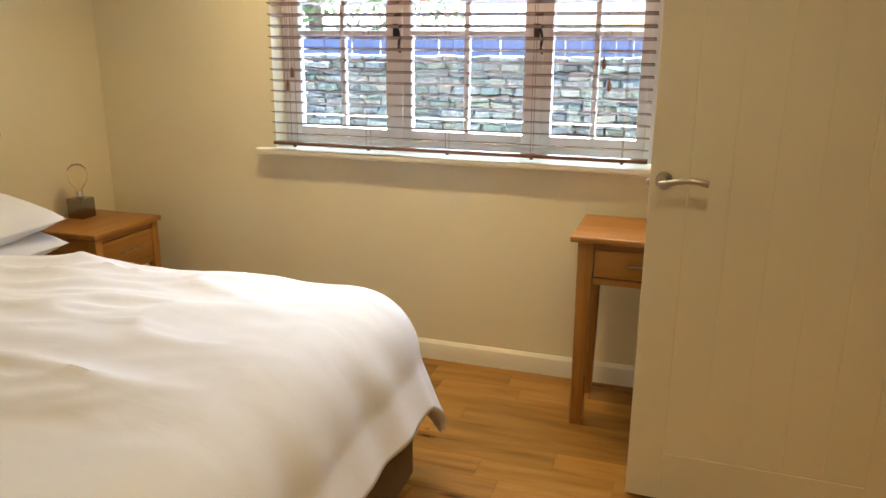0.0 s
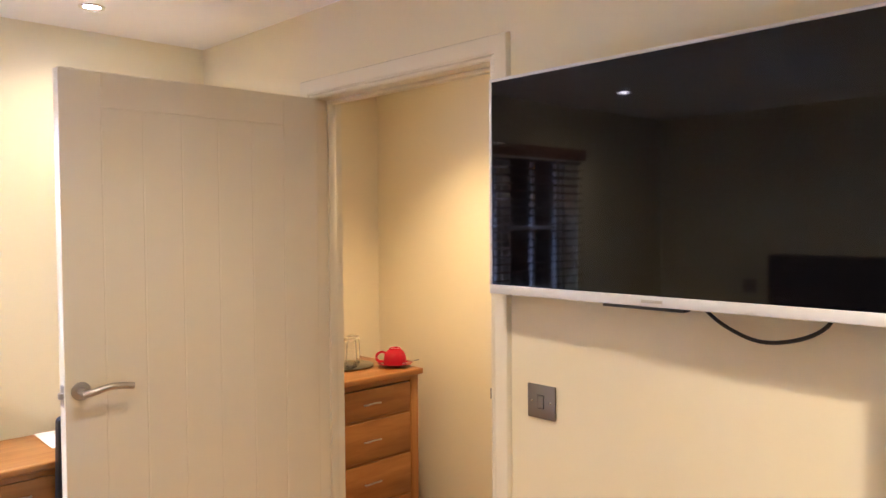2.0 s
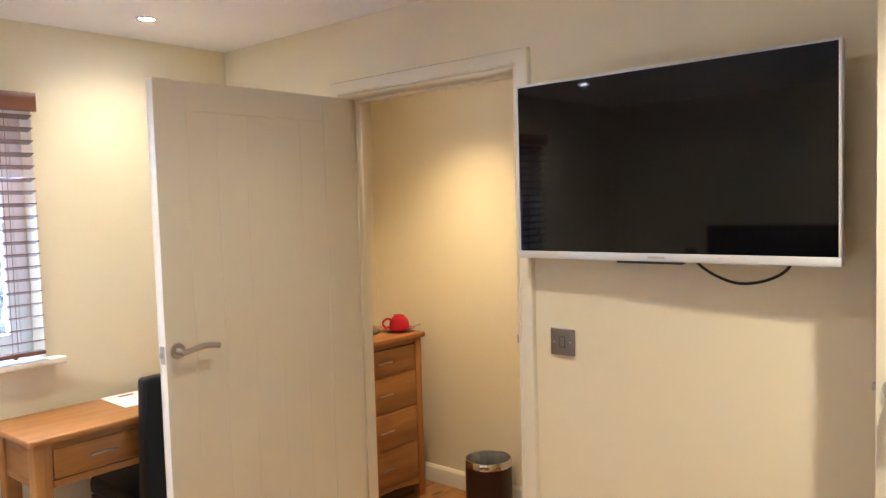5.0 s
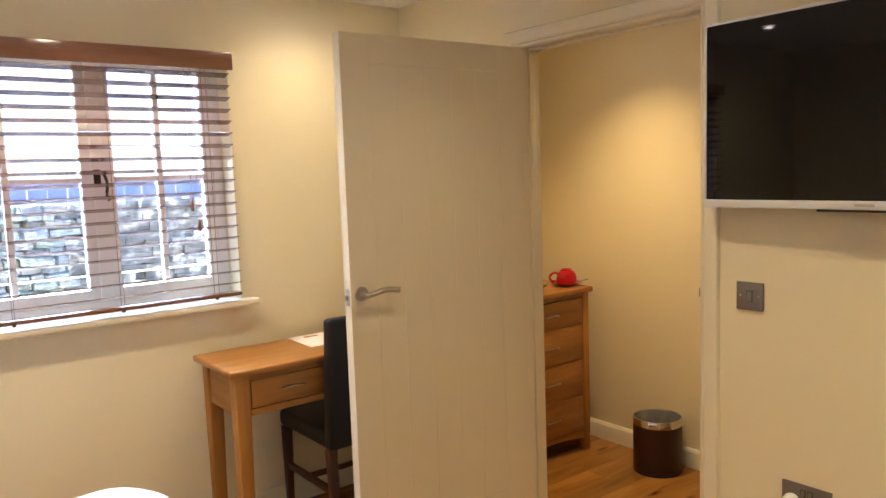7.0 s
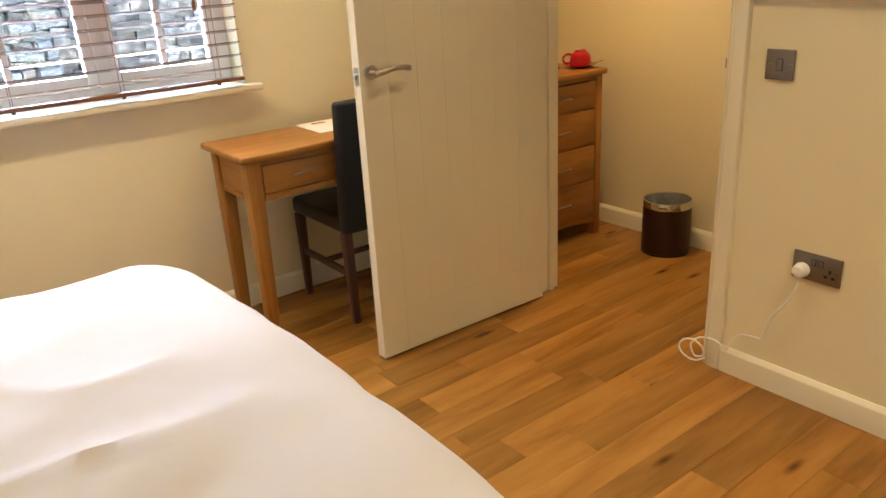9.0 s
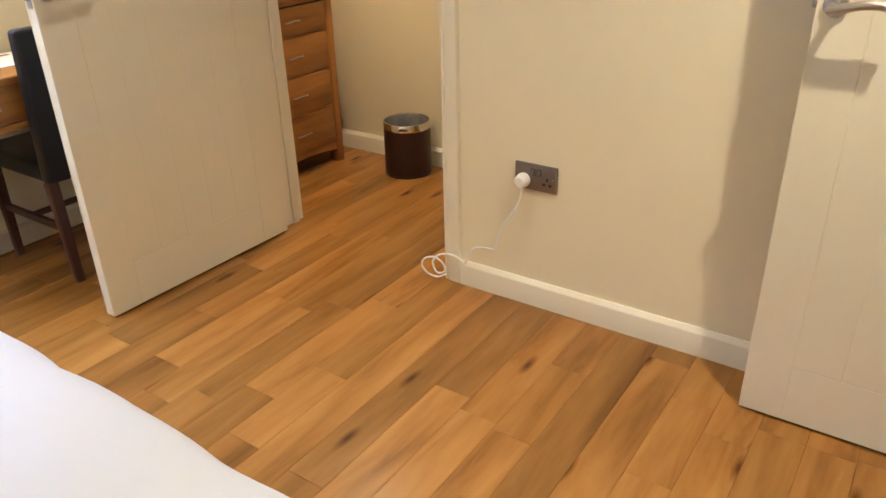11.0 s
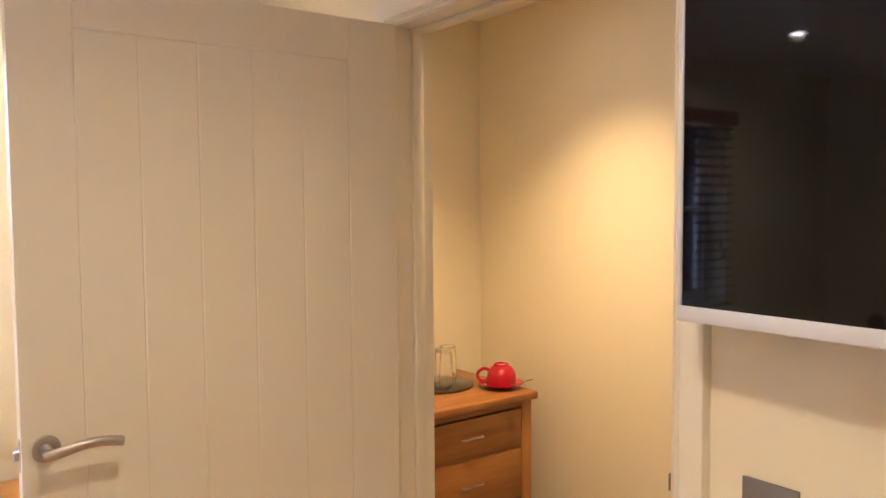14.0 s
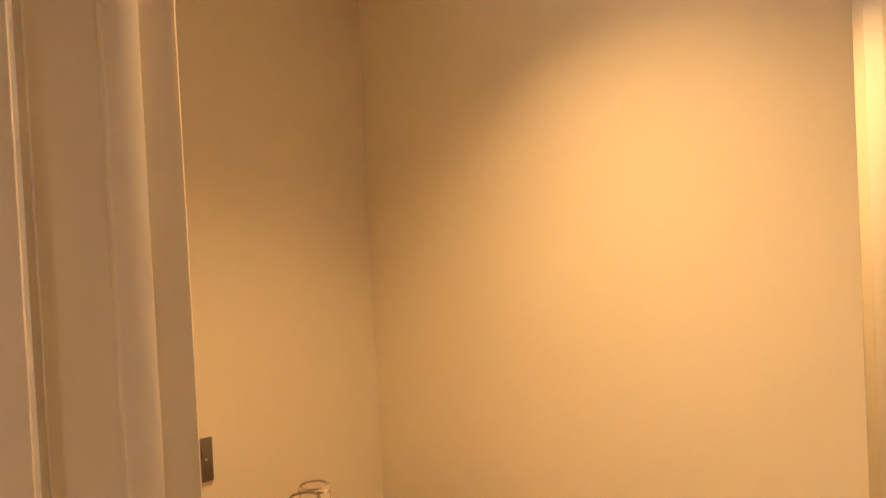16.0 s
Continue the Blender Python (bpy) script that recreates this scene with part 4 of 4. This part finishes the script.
def bed():
    root = thing("double_bed", (0, 0, 0), "double bed made up with a rumpled white duvet", "bed")
    part("base", boxmesh(BX0, BY0 + 0.06, 0.05, BX1 - 0.08, BY1 - 0.06, 0.36, 0.02, 3), M_BASE, root, "taupe upholstered bed base")
    for x in (BX0 + 0.08, BX1 - 0.18):
        for y in (BY0 + 0.15, BY1 - 0.15):
            part("foot", boxmesh(x, y - 0.025, 0, x + 0.05, y + 0.025, 0.05, 0.004), M_DARKWOOD, root)
    part("mattress", boxmesh(BX0, BY0 + 0.10, 0.36, BX1 - 0.14, BY1 - 0.10, 0.55, 0.05, 4), M_LINEN, root)
    bm = boxmesh(LEFT_X + 0.002, BY0 - 0.02, 0.05, BX0 - 0.003, BY1 + 0.16, 1.33, 0.012, 3)
    part("headboard", bm, M_LEATHER, root, "tall black leather headboard")
    # duvet: a cloth laid over the mattress, turned down round its edges
    R = 0.225
    ix0, ix1, iy0, iy1 = BX0, BX1 - R, BY0 + R, BY1 - R
    over = R * math.pi / 2 + 0.13
    nx, ny = 150, 130
    px0, px1, py0, py1 = BX0 + 0.20, ix1 + over, iy0 - over, iy1 + over
    bm = bmesh.new()
    grid = []
    for i in range(nx + 1):
        row = []
        for j in range(ny + 1):
            p, q = px0 + (px1 - px0) * i / nx, py0 + (py1 - py0) * j / ny
            cx, cy = min(max(p, ix0), ix1), min(max(q, iy0), iy1)
            dx, dy = p - cx, q - cy
            s = math.hypot(dx, dy)
            ux, uy = (dx / s, dy / s) if s > 1e-9 else (0, 0)
            if s <= R * math.pi / 2:
                h, drop = R * math.sin(s / R), R * (1 - math.cos(s / R))
            else:
                e = s - R * math.pi / 2
                h, drop = R + 0.38 * e, R + 0.93 * e
            ang = math.atan2(q - (iy0 + iy1) / 2, p - (ix0 + ix1) / 2)
            h += (0.006 * math.sin(ang * 23) + 0.005 * math.sin(ang * 41 + 1)) * min(1, max(0, s - 0.12) / 0.2)
            x, y, z = cx + ux * h, cy + uy * h, BTOP - drop
            a = Vector((x * 1.1 + 0.25 * y, y * 2.4, 0.3))
            calm = min(1.0, max(0.35, (-0.85 - x) / 0.6))
            soft = noise.noise(a) * 0.034 * calm + noise.noise(Vector((x * 2.2 + y, y * 5.5 - x * 1.2, 1.7))) * 0.026 * calm
            ridge = (1 - abs(noise.noise(Vector((x * 1.7 + 0.9 * y, y * 4.0 - x * 0.8, 4.2))))) ** 6 * 0.026 * min(1.0, max(0.15, (-0.9 - x) / 0.5))
            warp = 0.12 * noise.noise(Vector((x * 2.0, y * 2.0, 7.0)))
            fold = (1 - abs(noise.noise(Vector(((x + warp) * 2.6 + y * 2.2, (y + warp) * 8.5 - x * 3.0, 9.1))))) ** 4
            ridge += (fold - 0.35) * 0.020 * min(1.0, max(0.25, (-1.0 - x) / 0.7)) * (0.4 + 0.6 * abs(noise.noise(Vector((x * 1.5, y * 1.5, 3.3)))) * 2)
            fine = noise.noise(Vector((x * 9 + 4 * y, y * 16, 2.2))) * 0.0035
            cr = (y - (1.53 + 0.012 * math.sin(x * 4))) / 0.006
            seam = 0.009 * math.exp(-cr * cr) * (1 if -1.75 < x < -1.05 else 0)
            side = min(1.0, (BTOP - z) / 0.12)
            z += (soft + ridge + fine + seam) * (1 - 0.7 * side)
            w = max(0.0, min(1.0, (y - iy0) / (iy1 - iy0)))
            z += 0.03 * math.sin(math.pi * w) + 0.045 * w * min(1.0, max(0.0, (z - 0.3) / 0.3))
            y += 0.085 * w * min(1.0, max(0.0, (x + 1.9) / 0.8))
            x += (-0.012 - 0.034 * w) * min(1.0, max(0.0, (x - ix1 + 0.3) / 0.4))
            row.append(bm.verts.new((x, y, z)))
        grid.append(row)
    for i in range(nx):
        for j in range(ny):
            bm.faces.new((grid[i][j], grid[i + 1][j], grid[i + 1][j + 1], grid[i][j + 1]))
    bmesh.ops.smooth_vert(bm, verts=bm.verts[:], factor=0.5, use_axis_x=True, use_axis_y=True, use_axis_z=True)
    ob = part("duvet", bm, M_LINEN, root, "rumpled white cotton duvet")
    sol = ob.modifiers.new("thick", "SOLIDIFY")
    sol.thickness, sol.offset = 0.025, -1


bed()


def pillow(x, y, z, rx, ry, rz):
    ob = thing("pillow", (x, y, z), "plump white cotton pillow at the bed head", "pillow", "bed pillows")
    ob.matrix_basis = pose(x, y, z, rx, ry, rz)
    bm = bmesh.new()
    n, m = 36, 26
    top, bot = [], []
    for side, rows, sg in ((1, top, 1), (0, bot, -1)):
        for i in range(n + 1):
            row = []
            for j in range(m + 1):
                u, v = 2 * i / n - 1, 2 * j / m - 1
                t = (max(0.0, 1 - abs(u) ** 2.6) * max(0.0, 1 - abs(v) ** 2.6)) ** 0.55
                px = 0.235 * v * (1 - 0.10 * (1 - u * u) * 0 - 0.06 * abs(u) ** 3 * 0)
                py = 0.355 * u
                pinch = 1 - 0.08 * (1 - abs(u)) * abs(v) ** 4 - 0.05 * (1 - abs(v)) * abs(u) ** 4
                nz = 0.010 * noise.noise((px * 7 + x, py * 7, sg * 2.0)) + 0.006 * noise.noise((px * 18, py * 14 + y, sg))
                row.append(bm.verts.new((px * pinch, py * pinch, sg * (0.082 * t + 0.002) + nz * t)))
            rows.append(row)
    for rows, flip in ((top, False), (bot, True)):
        for i in range(n):
            for j in range(m):
                f = (rows[i][j], rows[i + 1][j], rows[i + 1][j + 1], rows[i][j + 1])
                bm.faces.new(f[::-1] if flip else f)
    bmesh.ops.remove_doubles(bm, verts=bm.verts[:], dist=0.006)
    bmesh.ops.recalc_face_normals(bm, faces=bm.faces[:])
    part("pillow_case", bm, M_LINEN, ob)


pillow(-2.645, 1.975, 0.715, 0, 6, 1)
pillow(-2.635, 1.965, 0.822, 3, 10, -2)
pillow(-2.645, 1.05, 0.715, 0, 6, -1)
pillow(-2.635, 1.06, 0.822, -2, 10, 2)


# ---- outside ----
M_GROUND = mat("gravel_ground", (0.42, 0.41, 0.39), 0.9)
base(M_GROUND, ramp(M_GROUND, noise_tex(M_GROUND, coords(M_GROUND), 40, 6), [(0.3, (0.34, 0.335, 0.32)), (0.7, (0.54, 0.53, 0.51))]))
M_STONE = mat("field_stone", (0.3, 0.28, 0.26), 0.85)
sv = coords(M_STONE, island=True)
st_col = ramp(M_STONE, noise_tex(M_STONE, sv, 9, 6, 0.7), [(0.34, (0.015, 0.02, 0.022)), (0.5, (0.07, 0.085, 0.085)), (0.66, (0.42, 0.45, 0.44))])
oi = nd(M_STONE, "ShaderNodeObjectInfo")
tone = ramp(M_STONE, oi.outputs["Random"], [(0.0, (0.45, 0.52, 0.62)), (0.35, (1.0, 1.0, 1.0)), (0.6, (0.55, 0.72, 0.66)), (0.85, (0.95, 0.82, 0.76)), (1.0, (0.32, 0.35, 0.40))])
mm = nd(M_STONE, "ShaderNodeMix")
mm.data_type, mm.blend_type = "RGBA", "MULTIPLY"
mm.inputs["Factor"].default_value = 1.0
ln(M_STONE, st_col, mm.inputs["A"])
ln(M_STONE, tone, mm.inputs["B"])
base(M_STONE, mm.outputs["Result"])
bump(M_STONE, noise_tex(M_STONE, sv, 30, 5), 0.6, 0.01)
M_MORTAR = mat("dark_wall_core", (0.06, 0.055, 0.05), 0.95)
M_FENCE = paint("slate_blue_fence_paint", (0.10, 0.125, 0.22), 0.7, 0.25, 30, 0.2)
M_RENDER = paint("ochre_render", (0.70, 0.50, 0.24), 0.9, 0.12, 20, 0.3)
M_SLATE = paint("roof_slate", (0.16, 0.17, 0.20), 0.7, 0.2, 12, 0.4)
M_LEAF = mat("leaf_green", (0.06, 0.11, 0.03), 0.6)
base(M_LEAF, ramp(M_LEAF, noise_tex(M_LEAF, coords(M_LEAF), 3, 3), [(0.3, (0.035, 0.075, 0.02)), (0.7, (0.10, 0.16, 0.045))]))
M_BARK = paint("bark", (0.12, 0.09, 0.065), 0.95, 0.4, 30, 0.6)

bm = bmesh.new()
gv = [bm.verts.new(v) for v in ((-900, WIN_Y + WT - 0.02, -0.15), (900, WIN_Y + WT - 0.02, -0.15), (900, 900, -0.15), (-900, 900, -0.15))]
bm.faces.new(gv)
setting("ground", bm, M_GROUND, "grey gravel yard outside the window", "ground")

sw_root = thing("stone_wall", (0, 6.0, -0.15), "rough grey rubble stone garden wall", "garden wall")
sw_root["kind"] = "structure"
part("wall_core", boxmesh(-9, 0.10, 0, 5, 0.45, 1.46), M_MORTAR, sw_root)

fence = thing("garden_fence", (0, 6.62, -0.15), "slate-blue boarded fence behind the stone wall", "fence")
fence["kind"] = "structure"
part("rail", boxmesh(-9, 0.03, 1.2, 5, 0.07, 1.28), M_FENCE, fence)
fm = mesh_of("board", boxmesh(-0.068, -0.012, 0, 0.068, 0.012, 1.70, 0.003, 1), M_FENCE, False)
for k in range(98):
    ob = new("board", fm)
    ob.parent = fence
    ob.matrix_basis = pose(-8.9 + k * 0.142, 0.012 * (k % 2), random.uniform(-0.012, 0.008))


def house(name, x0, x1, y0, y1, h, label):
    root = thing(name, (0, 0, -0.15), label, "house")
    part("wall", boxmesh(x0, y0, 0, x1, y1, h), M_RENDER, root)
    bm = bmesh.new()
    ym = (y0 + y1) / 2
    v = [bm.verts.new(p) for p in ((x0 - 0.3, y0 - 0.4, h), (x1 + 0.3, y0 - 0.4, h), (x1 + 0.3, ym, h + 2.2), (x0 - 0.3, ym, h + 2.2), (x0 - 0.3, y1 + 0.4, h), (x1 + 0.3, y1 + 0.4, h))]
    for f in ((0, 1, 2, 3), (3, 2, 5, 4), (0, 3, 4), (1, 5, 2), (0, 4, 5, 1)):
        bm.faces.new([v[k] for k in f])
    part("roof", bm, M_SLATE, root)


house("neighbour_house", -2.8, 6.0, 15.0, 20.0, 3.0, "ochre rendered house beyond the fence")


def tree(x, y, h, seed):
    root = thing("garden_tree", (x, y, -0.15), "leafy green garden tree beyond the wall", "tree")
    rt = random.Random(seed)
    bm = bmesh.new()
    tube(bm, smooth_path([(0, 0, 0), (0.05, 0.02, h * 0.3), (-0.04, 0.05, h * 0.6), (0.05, 0, h * 0.9)], 4), [0.14 - 0.009 * k for k in range(13)], 8)
    tips = []
    for k in range(14):
        a, z0 = rt.uniform(0, 6.28), h * rt.uniform(0.3, 0.75)
        L = h * rt.uniform(0.2, 0.38)
        end = (L * math.cos(a), L * math.sin(a), z0 + L * rt.uniform(0.3, 0.8))
        tube(bm, smooth_path([(0, 0, z0), (end[0] * 0.5, end[1] * 0.5, z0 + (end[2] - z0) * 0.4), end], 3), [0.05, 0.045, 0.04, 0.034, 0.028, 0.022, 0.015], 6)
        tips += [end, (end[0] * 0.6, end[1] * 0.6, z0 + (end[2] - z0) * 0.6 + 0.1)]
    part("trunk", bm, M_BARK, root)
    verts, faces = [], []
    for c in tips:
        for k in range(170):
            p = Vector(c) + Vector((rt.gauss(0, 0.32), rt.gauss(0, 0.32), rt.gauss(0, 0.26)))
            d = Vector((rt.gauss(0, 1), rt.gauss(0, 1), rt.gauss(0, 1))).normalized() * 0.075
            e = d.cross(Vector((rt.gauss(0, 1), rt.gauss(0, 1), rt.gauss(0, 1)))).normalized() * 0.032
            i = len(verts)
            verts += [p - d, p + e, p + d, p - e]
            faces.append((i, i + 1, i + 2, i + 3))
    me = bpy.data.meshes.new("crown")
    me.from_pydata(verts, [], faces)
    me.materials.append(M_LEAF)
    ob = new("crown", me)
    ob.parent = root


tree(-4.6, 8.6, 4.6, 1)
tree(-6.8, 9.4, 5.4, 2)
tree(-9.5, 9.0, 5.0, 3)

# stones of the garden wall
rw = random.Random(11)
stone_meshes = []
for k in range(10):
    bm = bmesh.new()
    box(bm, -0.5, -0.5, -0.5, 0.5, 0.5, 0.5)
    bmesh.ops.bevel(bm, geom=bm.edges[:], offset=0.14, segments=1, profile=0.5, affect="EDGES")
    for v in bm.verts:
        v.co += Vector((rw.uniform(-0.07, 0.07), rw.uniform(-0.09, 0.09), rw.uniform(-0.08, 0.08)))
    stone_meshes.append(mesh_of("stone", bm, M_STONE, False))
rest = bmesh.new()
z, count = 0.0, 0
while z < 1.46:
    hh = rw.uniform(0.038, 0.072) if z > 0.5 else 0.2
    x = -7.6 + rw.uniform(0, 0.2)
    while x < 2.4:
        w = rw.uniform(0.07, 0.24)
        m = pose(x + w / 2, 0.09 + rw.uniform(-0.045, 0.03), z + hh / 2, 0, rw.uniform(-7, 7), 0) @ Matrix.Diagonal((w * rw.uniform(0.98, 1.1), rw.uniform(0.16, 0.24), hh * rw.uniform(0.97, 1.16), 1))
        if z > 0.80 and -3.6 < x < -0.4 and count < 300:
            ob = new("stone", rw.choice(stone_meshes))
            ob.parent, ob.matrix_basis = sw_root, m
            count += 1
        else:
            bmesh.ops.create_cube(rest, size=0.96, matrix=m)
        x += w
    z += hh
tagged(part("stones", rest, M_STONE, sw_root, smooth=False), "", "", "", "stuff")

# oak floor boards, running across the room and on through the doorway
rf = random.Random(3)
PW = 0.122
plank_meshes = {}
y = 0.580 - PW * math.ceil((0.580 - SOUTH_Y + 0.12) / PW)
while y < WIN_Y:
    x = LEFT_X - rf.uniform(0, 0.25)
    while x < HALL_X:
        L = rf.choice((0.36, 0.48, 0.6, 0.9, 1.2))
        L = min(L, round(HALL_X + 0.25 - x, 2))
        if L not in plank_meshes:
            plank_meshes[L] = mesh_of("plank", boxmesh(0.0003, 0.0003, -0.0128, L - 0.0003, PW - 0.0003, 0.0, 0.0008, 1), M_FLOOR, False)
        ob = new("plank", plank_meshes[L])
        ob.parent = floor
        ob.matrix_basis = pose(x, y, 0)
        x += L
    y += PW
